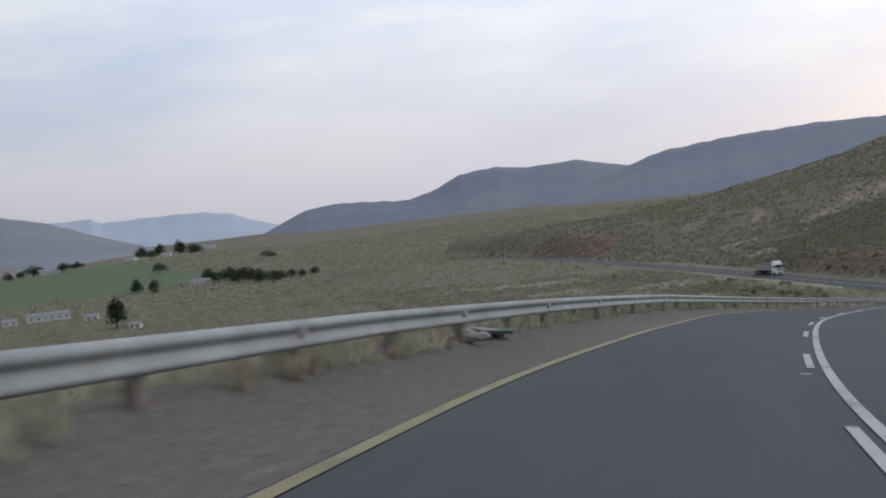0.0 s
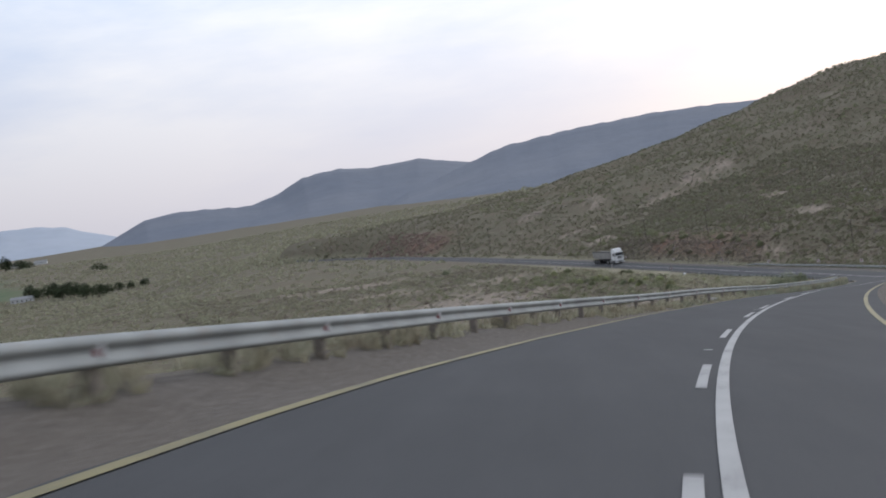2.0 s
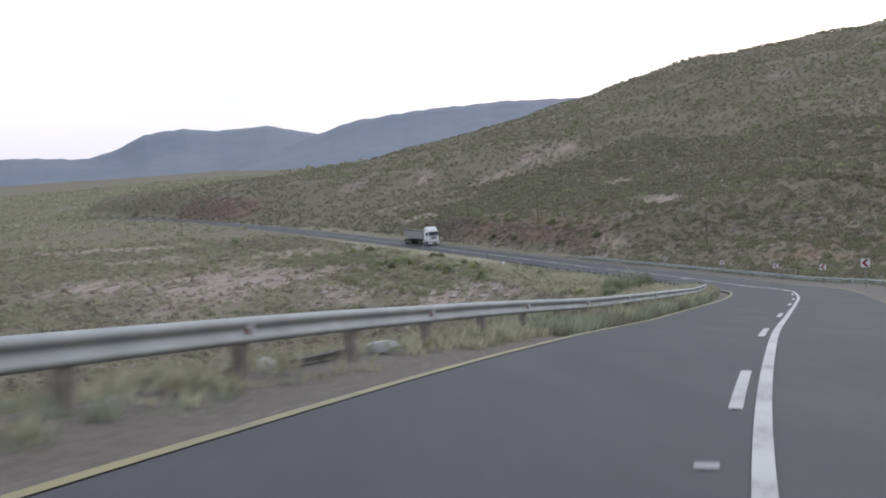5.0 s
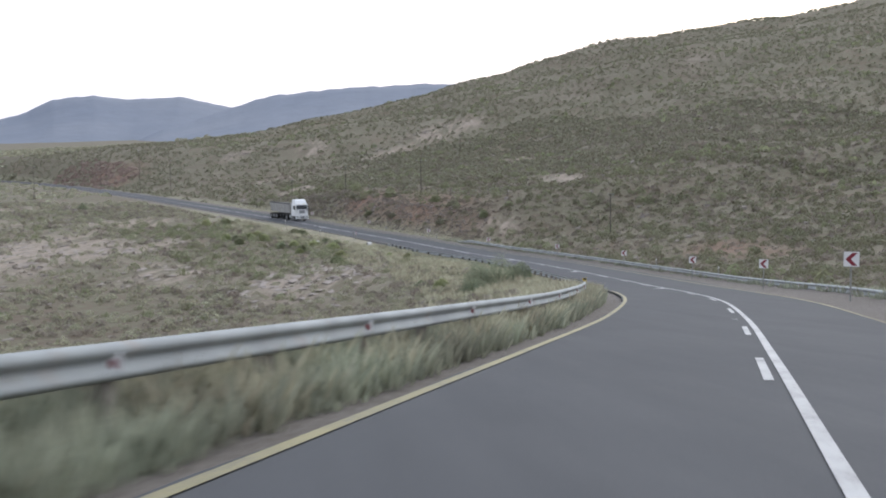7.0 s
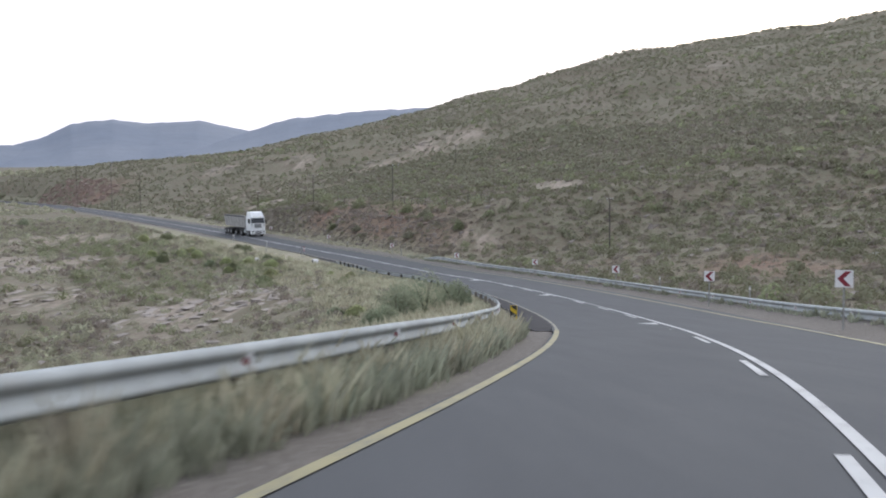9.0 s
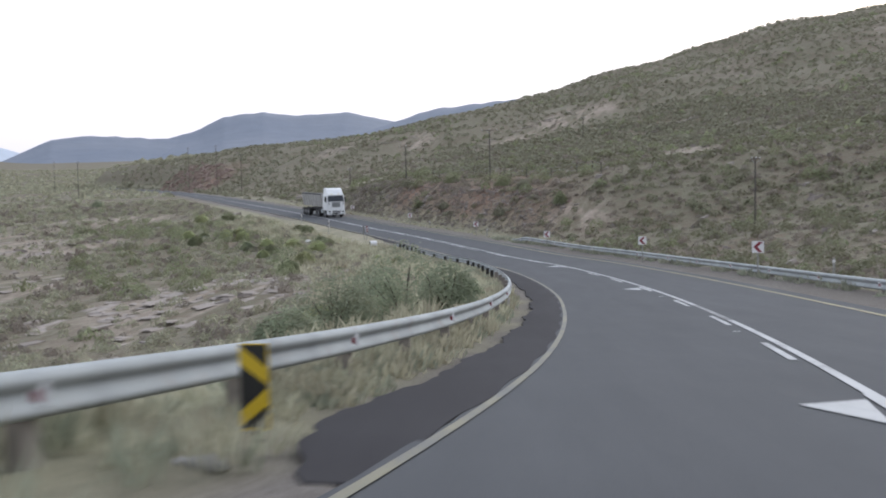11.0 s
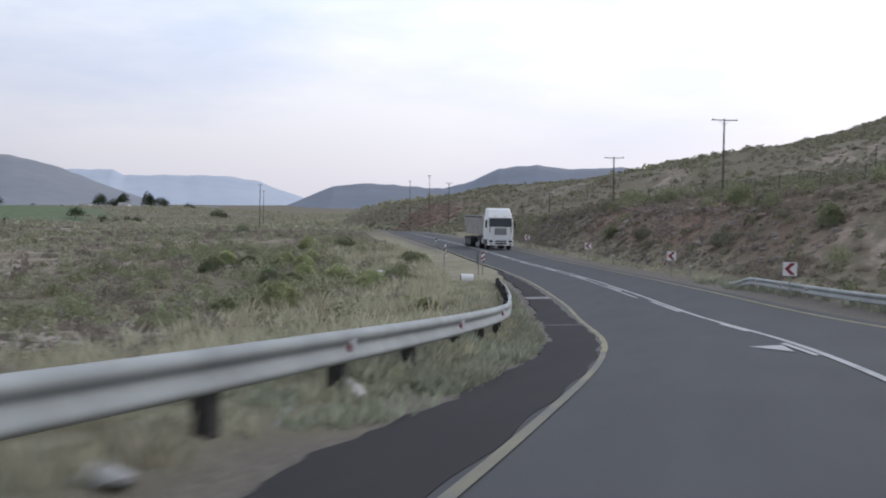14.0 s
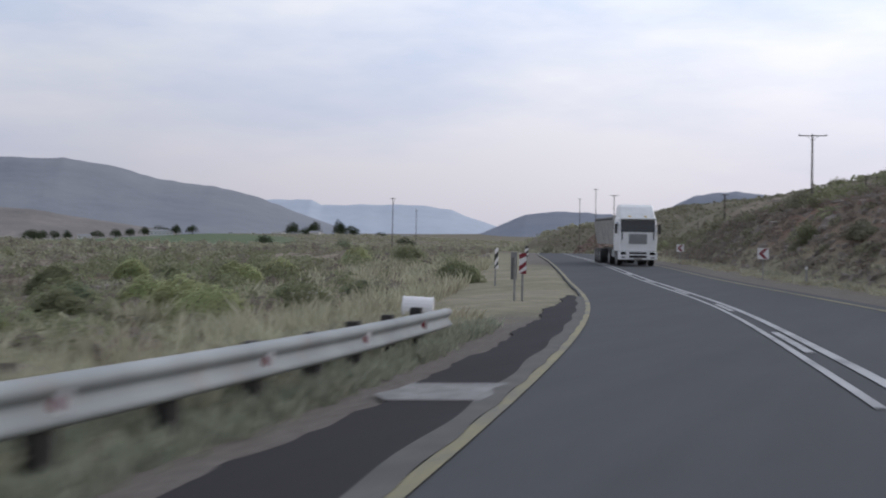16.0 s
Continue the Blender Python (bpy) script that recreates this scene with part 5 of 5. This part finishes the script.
cover("near_hillside_scrub", "low dark olive scrub dotted evenly over the near hillside", "darkscrub", (
    (2300, 100, 420, 9.0, 30, 31, 9, -0.6, near_protos, 0.45, 1.15),
    (5400, 60, 340, 26, 62, 36, 9, -0.7, mid_protos, 0.4, 1.15),
    (7600, 60, 340, 58, 125, 32, 14, -0.8, mid_protos, 0.5, 1.25)))
cover("hillside_tufts", "small dry tufts between the hillside bushes", "dryscrub", (
    (9000, 110, 400, 8.0, 45, 37, 6, -0.6, mat_protos, 0.2, 0.5),
    (9000, 60, 420, 45, 125, 38, 8, -0.6, mat_protos, 0.3, 0.7)))
cover("hillside_scrub", "low dark olive scrub dotted evenly over the hillside, paled for haze", "scrub", (
    (2400, 340, 430, 26, 62, 36, 9, -0.7, mid_protos, 0.5, 1.35),
    (3900, 340, 480, 58, 125, 32, 14, -0.75, mid_protos, 0.6, 1.5),
    (30000, 120, 800, 118, 340, 33, 30, -0.8, far_protos, 0.55, 1.35),
    (6500, 420, 800, 6, 120, 34, 26, -0.5, far_protos, 0.6, 1.6),
    (9000, 250, 800, 320, 560, 35, 60, -0.5, mat_protos, 0.7, 1.7)))
cover("valley_scrub", "low grey scrub scattered over the valley slope, paled for haze", "hazescrub", (
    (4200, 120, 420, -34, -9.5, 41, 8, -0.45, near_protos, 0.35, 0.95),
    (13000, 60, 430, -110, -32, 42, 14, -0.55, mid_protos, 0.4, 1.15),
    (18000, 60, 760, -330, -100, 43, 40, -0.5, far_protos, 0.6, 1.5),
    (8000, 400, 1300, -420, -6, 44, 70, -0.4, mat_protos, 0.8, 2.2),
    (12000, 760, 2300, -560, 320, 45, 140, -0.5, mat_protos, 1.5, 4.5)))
cover("dry_scrub", "brown-grey dry bushes among the scrub", "dryscrub", (
    (1100, 100, 420, 9.0, 34, 56, 12, -0.1, near_protos, 0.35, 1.0),
    (1500, 290, 372, 7.8, 17, 60, 12, -0.6, near_protos, 0.25, 0.8),
    (6000, 40, 470, 28, 130, 57, 18, -0.1, mid_protos, 0.5, 1.3),
    (2600, 120, 400, -34, -9.5, 58, 10, -0.2, near_protos, 0.35, 1.0),
    (7000, 60, 430, -110, -30, 59, 18, -0.2, mid_protos, 0.4, 1.1)))
cover("green_scrub", "greener low bushes among the dry scrub", "green", (
    (420, 250, 345, -34, -9.5, 51, 18, -0.2, dome_protos, 0.5, 1.4),
    (300, 230, 420, -60, -20, 54, 18, 0.0, near_protos, 0.6, 1.4),
    (220, 285, 420, 13, 50, 55, 18, -0.1, dome_protos, 0.6, 1.6),
    (900, 130, 420, 9.5, 60, 52, 20, 0.2, near_protos, 0.5, 1.4),
    (3500, 200, 700, 50, 260, 53, 50, 0.35, far_protos, 0.8, 1.9)))


def bush(x, y, width, height, material, label, seed, leaf=0.1, count=700):
    """One bush: stems from the foot and a crown of many small leaves."""
    g = np.random.RandomState(seed)
    z = float(ground_z(x, y)) - 0.05
    root = thing("bush", label, "bush", Matrix.Translation((x, y, z)))
    bm = fresh()
    for k in range(7):
        a, lean = g.uniform(0, 360), g.uniform(12, 45)
        tube(bm, 0.035, 0.008, height * g.uniform(0.7, 1.0), pose(0, 0, 0, 0, lean, a), 5)
    part("woody_base", bm, MAT["bark"], root)
    q = [clump(g, count // 2, width * 0.72, height, leaf)]
    for _ in range(5):
        a, r = g.uniform(0, 6.283), width * g.uniform(0.3, 0.55)
        q.append(clump(g, count // 7, width * g.uniform(0.35, 0.5), height * g.uniform(0.6, 0.9), leaf) + [math.cos(a) * r, math.sin(a) * r, 0])
    q.append(leaf_cloud(g, count // 8, width * 0.8, height * 1.05, leaf))
    crown = new("crown", quads_mesh("crown", q, MAT[material]))
    crown.parent = root
    return root


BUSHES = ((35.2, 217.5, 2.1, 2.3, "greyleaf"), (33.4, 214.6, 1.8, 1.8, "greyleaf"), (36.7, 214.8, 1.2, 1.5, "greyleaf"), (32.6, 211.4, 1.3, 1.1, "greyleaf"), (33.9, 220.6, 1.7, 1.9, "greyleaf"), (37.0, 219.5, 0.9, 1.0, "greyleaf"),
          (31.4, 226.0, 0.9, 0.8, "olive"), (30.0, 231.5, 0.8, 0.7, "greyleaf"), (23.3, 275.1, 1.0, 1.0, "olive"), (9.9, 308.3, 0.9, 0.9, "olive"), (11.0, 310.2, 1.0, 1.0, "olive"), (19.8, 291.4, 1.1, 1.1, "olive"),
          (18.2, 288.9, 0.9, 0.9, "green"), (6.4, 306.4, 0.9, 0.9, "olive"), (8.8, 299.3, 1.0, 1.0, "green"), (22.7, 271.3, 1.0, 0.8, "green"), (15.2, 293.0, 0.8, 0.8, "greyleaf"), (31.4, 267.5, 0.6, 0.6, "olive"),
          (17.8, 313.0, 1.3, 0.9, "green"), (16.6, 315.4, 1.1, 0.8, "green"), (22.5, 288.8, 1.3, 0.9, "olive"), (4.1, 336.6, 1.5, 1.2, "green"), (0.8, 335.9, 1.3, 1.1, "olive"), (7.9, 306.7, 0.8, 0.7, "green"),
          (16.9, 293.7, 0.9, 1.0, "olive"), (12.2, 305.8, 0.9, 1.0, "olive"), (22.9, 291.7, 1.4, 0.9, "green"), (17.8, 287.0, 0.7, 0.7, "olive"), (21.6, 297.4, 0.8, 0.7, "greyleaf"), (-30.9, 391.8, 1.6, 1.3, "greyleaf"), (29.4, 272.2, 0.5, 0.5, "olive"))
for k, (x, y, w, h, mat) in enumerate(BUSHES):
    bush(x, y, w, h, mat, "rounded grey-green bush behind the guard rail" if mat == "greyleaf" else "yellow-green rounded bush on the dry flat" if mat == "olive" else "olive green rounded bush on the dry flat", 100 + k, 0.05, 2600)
for k, (y, u, w, h) in enumerate(((318, 15.5, 1.4, 1.3), (309, 14.0, 1.1, 1.0), (336, 15.5, 1.6, 1.4), (322, 9.8, 0.9, 0.8), (331, 9.6, 1.0, 0.9), (304, 9.6, 0.9, 0.8), (297, 13.0, 1.0, 1.1), (346, 13.0, 1.2, 1.0))):
    bush(float(road_x(y)) + u, y, w, h, "green" if k % 2 == 0 else "scrub", "bush growing on the rocky cutting", 140 + k, 0.06, 1300)


def blades(rng, x, y, height, count, spread_r):
    """Grass tufts: narrow bent blades as quads."""
    n = len(x)
    z = ground_z(x, y)
    a = rng.uniform(0, 6.283, (n, count))
    r = rng.uniform(0, spread_r, (n, count))
    h = height[:, None] * rng.uniform(0.5, 1.15, (n, count))
    lean = rng.uniform(0.1, 0.6, (n, count)) * h
    bx, by = x[:, None] + np.cos(a) * r, y[:, None] + np.sin(a) * r
    d = rng.uniform(0, 6.283, (n, count))
    w = 0.012 + 0.02 * rng.uniform(0, 1, (n, count))
    wx, wy = np.cos(d) * w, np.sin(d) * w
    tx, ty = bx + np.cos(a) * lean, by + np.sin(a) * lean
    mx, my = bx + np.cos(a) * lean * 0.35, by + np.sin(a) * lean * 0.35
    zz = (z[:, None] - 0.03) + 0 * a
    q = np.stack([np.stack([bx - wx, by - wy, zz], -1), np.stack([mx + wx, my + wy, zz + h * 0.6], -1), np.stack([tx, ty, zz + h], -1), np.stack([mx - wx, my - wy, zz + h * 0.55], -1)], 2)
    return [q.reshape(-1, 4, 3)]


def verge(rng, count, y0, y1, far, near_off, seed, keep):
    y = rng.uniform(y0, y1, count)
    u = -(near_off + (far - near_off) * rng.uniform(0, 1, count) ** 1.4)
    p = on_road(y, u)
    ok = waves(p[:, 0], p[:, 1], seed, 5, 2) + rng.normal(0, 0.4, count) > keep
    clear = ((y > 235.6) & (y < 243.2)) | ((y > 183.6) & (y < 189.2)) | ((y > 97.5) & (y < 105.5))
    ok &= ~(clear & (u > -6.4) & (u < 0) & (rng.uniform(0, 1, count) < 0.85))
    return p[ok, 0], p[ok, 1]


quads = []
x, y = verge(rng, 9000, 76, 292, 8.4, 5.45, 61, -0.4)
quads += blades(rng, x, y, rng.uniform(0.08, 0.36, len(x)), 13, 0.2)
x, y = verge(rng, 3600, 205, 345, 15, 7.5, 62, -0.2)
quads += blades(rng, x, y, rng.uniform(0.25, 0.75, len(x)), 14, 0.22)
x, y = verge(rng, 4800, 117, 188, 9.0, 5.1, 66, -0.25)
quads += blades(rng, x, y, rng.uniform(0.25, 0.75, len(x)), 13, 0.22)
x, y = verge(rng, 2600, -20, 80, 8.5, 5.7, 63, -0.1)
quads += blades(rng, x, y, rng.uniform(0.1, 0.4, len(x)), 12, 0.15)
x, y = verge(rng, 2200, 120, 400, -8.6, -5.4, 64, -0.1)
quads += blades(rng, x, y, rng.uniform(0.1, 0.32, len(x)), 11, 0.18)
tagged(new("dry_grass", quads_mesh("dry_grass", quads, MAT["straw"])), "dry straw-coloured grass along the road verge", "grass", kind="stuff")
quads = []
x, y = verge(rng, 3600, 90, 290, 8.0, 5.4, 71, 0.0)
quads += blades(rng, x, y, rng.uniform(0.08, 0.3, len(x)), 13, 0.22)
x, y = verge(rng, 3600, 113, 187, 7.4, 4.9, 72, -0.45)
quads += blades(rng, x, y, rng.uniform(0.2, 0.62, len(x)), 15, 0.2)
x, y = verge(rng, 4600, 240, 289, 6.6, 4.85, 74, -0.3)
quads += blades(rng, x, y, rng.uniform(0.06, 0.26, len(x)), 12, 0.2)
x, y = verge(rng, 3000, 92, 292, -7.4, -4.9, 75, -0.3)
quads += blades(rng, x, y, rng.uniform(0.1, 0.38, len(x)), 13, 0.2)
x, y = verge(rng, 900, 130, 330, -9.0, -6.0, 73, 0.1)
quads += blades(rng, x, y, rng.uniform(0.12, 0.35, len(x)), 12, 0.2)
tagged(new("green_grass", quads_mesh("green_grass", quads, MAT["grass"])), "grey-green grass under the guard rail", "grass", kind="stuff")

# ---------------------------------------------------------------- rocks


def rock_stuff(name, label, places, material, seed):
    """Angular slabs half sunk in the ground. places: x, y, size, flatness, strike in degrees."""
    bm_v, bm_f = [], []
    g = np.random.RandomState(seed)
    base = np.array([(-1, -1, -1), (1, -1, -1), (1, 1, -1), (-1, 1, -1), (-0.8, -0.75, 1), (0.85, -0.8, 1), (0.75, 0.8, 1), (-0.85, 0.7, 1)], float)
    cube = [(0, 3, 2, 1), (4, 5, 6, 7), (0, 1, 5, 4), (1, 2, 6, 5), (2, 3, 7, 6), (3, 0, 4, 7)]
    for x, y, s, flat, strike in places:
        v = base * (1 + g.uniform(-0.22, 0.22, (8, 3)))
        lean = 4 if flat < 0.2 else 14
        v = v * [s * g.uniform(1.0, 2.2 if flat > 0.2 else 4.0), s * g.uniform(0.6, 1.0), s * flat]
        m = np.array(pose(0, 0, 0, g.uniform(-lean, lean), g.uniform(-lean, lean), strike + g.uniform(-18, 18)).to_3x3())
        v = v @ m.T + [x, y, float(ground_z(x, y)) - s * flat * 0.2]
        bm_f += [tuple(np.array(q) + len(bm_v)) for q in cube]
        bm_v += v.tolist()
    return tagged(new(name, mesh_of(name, bm_v, bm_f, MAT[material])), label, "rocks", kind="stuff")


g = np.random.RandomState(17)
places = []
# broken ledges climbing across the hillside: from, to, number of slabs
for (xa, ya), (xb, yb), n in (((63, 428), (91, 447), 60), ((-11, 533), (20, 519), 60), ((30, 552), (48, 630), 70), ((18, 470), (58, 505), 70), ((60, 560), (95, 640), 70)):
    strike = math.degrees(math.atan2(yb - ya, xb - xa))
    for _ in range(n):
        k = g.uniform(0, 1)
        places.append((xa + (xb - xa) * k + g.normal(0, 0.9), ya + (yb - ya) * k + g.normal(0, 0.9), g.uniform(0.2, 0.6), g.uniform(0.06, 0.11), strike))
for cx, cy, rx, ry, n in ((-19, 296, 13, 30, 330), (20, 255, 8, 14, 240), (-40, 298, 10, 14, 70), (57, 498, 8, 14, 40), (-4, 303, 5, 10, 45), (-60, 400, 25, 9, 40), (3, 268, 6, 12, 60)):
    for _ in range(n):
        row = round(g.uniform(-4, 4))
        along, out = g.normal(0, ry * 0.5), row * rx / 5 + g.normal(0, 0.35)
        places.append((cx + out + 0.36 * along, cy + along - 0.36 * out, g.uniform(0.14, 0.5), g.uniform(0.05, 0.11), 70))
for y, u, size in zip(g.uniform(15, 92, 190), g.uniform(6.5, 9.5, 190), g.uniform(0.06, 0.3, 190)):
    p = on_road(np.array(y), np.array(-u))
    places.append((float(p[0]), float(p[1]), size, 0.35, 24))
rock_stuff("rock_ledges", "pale weathered sandstone ledges breaking through the slope", places, "pale_rock", 18)
places = [(float(road_x(y)) + u, y, s, 0.7, 20) for y, u, s in zip(g.uniform(293, 368, 1100), g.uniform(7.4, 14, 1100), g.uniform(0.04, 0.17, 1100))]
rock_stuff("cutting_rocks", "broken brown rock face of the road cutting", places, "rock", 19)
places = [(float(road_x(y)) + u, y, s, 0.6, 20) for y, u, s in zip(g.uniform(296, 352, 130), g.uniform(10.5, 14.5, 130), g.uniform(0.06, 0.2, 130))]
places += [(float(road_x(y)) + u, y, s, 0.6, 20) for y, u, s in zip(g.uniform(565, 690, 330), g.uniform(5.5, 20, 330), g.uniform(0.3, 1.0, 330))]
rock_stuff("red_rocks", "rusty red rock in the upper bank of the cutting", places, "red_rock", 20)
places = [(float(road_x(y)) + u, y, s, 0.5, 60) for y, u, s in zip(g.uniform(60, 420, 900), g.uniform(9, 160, 900), g.uniform(0.12, 0.5, 900))]
places += [(float(road_x(y)) - u, y, s, 0.5, 60) for y, u, s in zip(g.uniform(30, 420, 1100), g.uniform(8, 120, 1100), g.uniform(0.08, 0.4, 1100))]
rock_stuff("loose_stones", "loose brown stones among the scrub", places, "rock", 21)

# ---------------------------------------------------------------- valley floor: trees and farm buildings


def tree(x, y, height, width, seed, label):
    g = np.random.RandomState(seed)
    root = thing("tree", label, "tree", Matrix.Translation((x, y, float(ground_z(x, y)) - 0.2)), group="trees on the valley floor")
    bm = tube(fresh(), height * 0.03, height * 0.012, height * 0.7, sides=8)
    for k in range(6):
        tube(bm, height * 0.012, 0.03, height * g.uniform(0.25, 0.45), pose(0, 0, height * g.uniform(0.2, 0.55), 0, g.uniform(25, 60), k * 60 + g.uniform(-20, 20)), 6)
    part("trunk", bm, MAT["bark"], root)
    q = [leaf_cloud(g, 420, width * 0.8, height * 0.85, height * 0.05) + [0, 0, height * 0.12]]
    for _ in range(4):
        a, r = g.uniform(0, 6.283), width * g.uniform(0.3, 0.6)
        q.append(leaf_cloud(g, 150, width * 0.5, height * g.uniform(0.4, 0.6), height * 0.05) + [math.cos(a) * r, math.sin(a) * r, height * g.uniform(0.1, 0.4)])
    crown = new("crown", quads_mesh("crown", q, MAT["tree"]))
    crown.parent = root
    return root


TREES = ((-315, 602, 17, 5.5), (-524, 1047, 14, 7), (-512, 1060, 11, 6), (-478, 989, 5, 5), (-872, 1770, 20, 12), (-856, 1808, 22, 11), (-854, 1873, 27, 12), (-820, 1850, 18, 14), (-890, 1840, 16, 12), (-1067, 2428, 22, 18),
         (-481, 1114, 14, 9), (-466, 1100, 11, 8), (-453, 1089, 12, 9), (-441, 1085, 10, 8), (-431, 1080, 13, 8), (-428, 1098, 10, 8), (-430, 1116, 8, 6), (-1144, 2018, 16, 14), (-1110, 2010, 12, 12), (-1232, 1966, 14, 14), (-1138, 1893, 9, 14), (-459, 1116, 13, 8), (-421, 1043, 12, 8), (-413, 1049, 14, 9), (-379, 990, 12, 9), (-363, 977, 11, 8), (-375, 1029, 9, 7), (-366, 1030, 8, 6), (-353, 1025, 7, 6), (-350, 1051, 8, 5),
         (-905, 1302, 11, 7), (-896, 1310, 10, 7), (-886, 1319, 11, 7), (-862, 1340, 10, 8), (-846, 1352, 11, 8), (-834, 1362, 10, 7), (-822, 1371, 11, 8), (-795, 1393, 12, 8), (-780, 1403, 11, 8),
         (-960, 1000, 13, 14), (-990, 1080, 12, 14), (-1080, 1250, 13, 16), (-780, 1150, 12, 12), (-690, 1000, 10, 12), (-620, 1300, 12, 12), (-560, 1500, 11, 13), (-900, 1500, 14, 16), (-1200, 1600, 13, 16))
for k, (x, y, h, w) in enumerate(TREES):
    tree(x, y, h, w, 300 + k, "tall dark conical tree on the valley floor" if k == 0 else "dark farm tree on the valley floor")


def farm_building(x, y, length, width, height, turn, material, label, seed):
    root = thing("farm_building", label, "building", Matrix.Translation((x, y, float(ground_z(x, y)) - 0.2)) @ pose(0, 0, 0, 0, 0, turn))
    wall = part("wall", box(fresh(), (length, width, height), pose(0, 0, height / 2)), material, root)
    bm = fresh()
    rise = width * 0.22
    v = [bm.verts.new(p) for p in ((-length / 2 - 0.4, -width / 2 - 0.4, height), (length / 2 + 0.4, -width / 2 - 0.4, height), (length / 2 + 0.4, width / 2 + 0.4, height), (-length / 2 - 0.4, width / 2 + 0.4, height), (-length / 2 - 0.4, 0, height + rise), (length / 2 + 0.4, 0, height + rise))]
    for q in ((0, 1, 5, 4), (2, 3, 4, 5), (0, 4, 3), (1, 2, 5), (0, 3, 2, 1)):
        bm.faces.new([v[i] for i in q])
    part("roof", bm, MAT["sign_back"], root, "grey sheet-metal roof")
    n = max(2, int(length // 4))
    for k in range(n):
        w = part("window", box(fresh(), (1.2, 0.12, 1.2), pose(-length / 2 + (k + 0.5) * length / n, -width / 2, height * 0.55)), MAT["sign_black"], root)
        part("frame", box(fresh(), (1.4, 0.06, 0.1), pose(-length / 2 + (k + 0.5) * length / n, -width / 2 - 0.05, height * 0.55 - 0.65)), MAT["sign_white"], w)
    return root


WHITEWASH = surface("whitewash", (0.52, 0.50, 0.47), (0.68, 0.66, 0.62), 0.6, 0.9, 0, 6, 0.2, 0.02)
TIN = surface("pale_tin_roofing", (0.45, 0.46, 0.46), (0.62, 0.63, 0.63), 0.4, 0.6, 0.2, 5, 0.2, 0.02)
for k, (x, y, ln, w, h, turn, mat) in enumerate(((-430, 729, 27, 8, 4.2, 38, WHITEWASH), (-444, 706, 9, 6, 3.5, 30, WHITEWASH), (-381, 697, 8, 6, 2.8, 20, WHITEWASH), (-808, 1725, 14, 9, 4, 10, WHITEWASH), (-870, 1730, 18, 9, 4, -10, WHITEWASH), (-840, 1790, 12, 9, 4.5, 25, WHITEWASH),
                                                ((-1236), 2888, 30, 14, 7, 15, TIN), (-1290, 2860, 24, 12, 6, 20, WHITEWASH), (-900, 1010, 40, 12, 5, 50, TIN), (-1060, 1180, 60, 14, 5, 48, TIN), (-480, 1095, 20, 9, 4, 15, TIN), (-808, 1383, 26, 9, 5, 44, TIN), (-872, 1331, 14, 8, 4, 40, WHITEWASH), (-301, 596, 6, 5, 2.6, 10, WHITEWASH))):
    farm_building(x, y, ln, w, h, turn, mat, "low whitewashed farm building with a metal roof" if mat is WHITEWASH else "long pale metal farm shed", k)
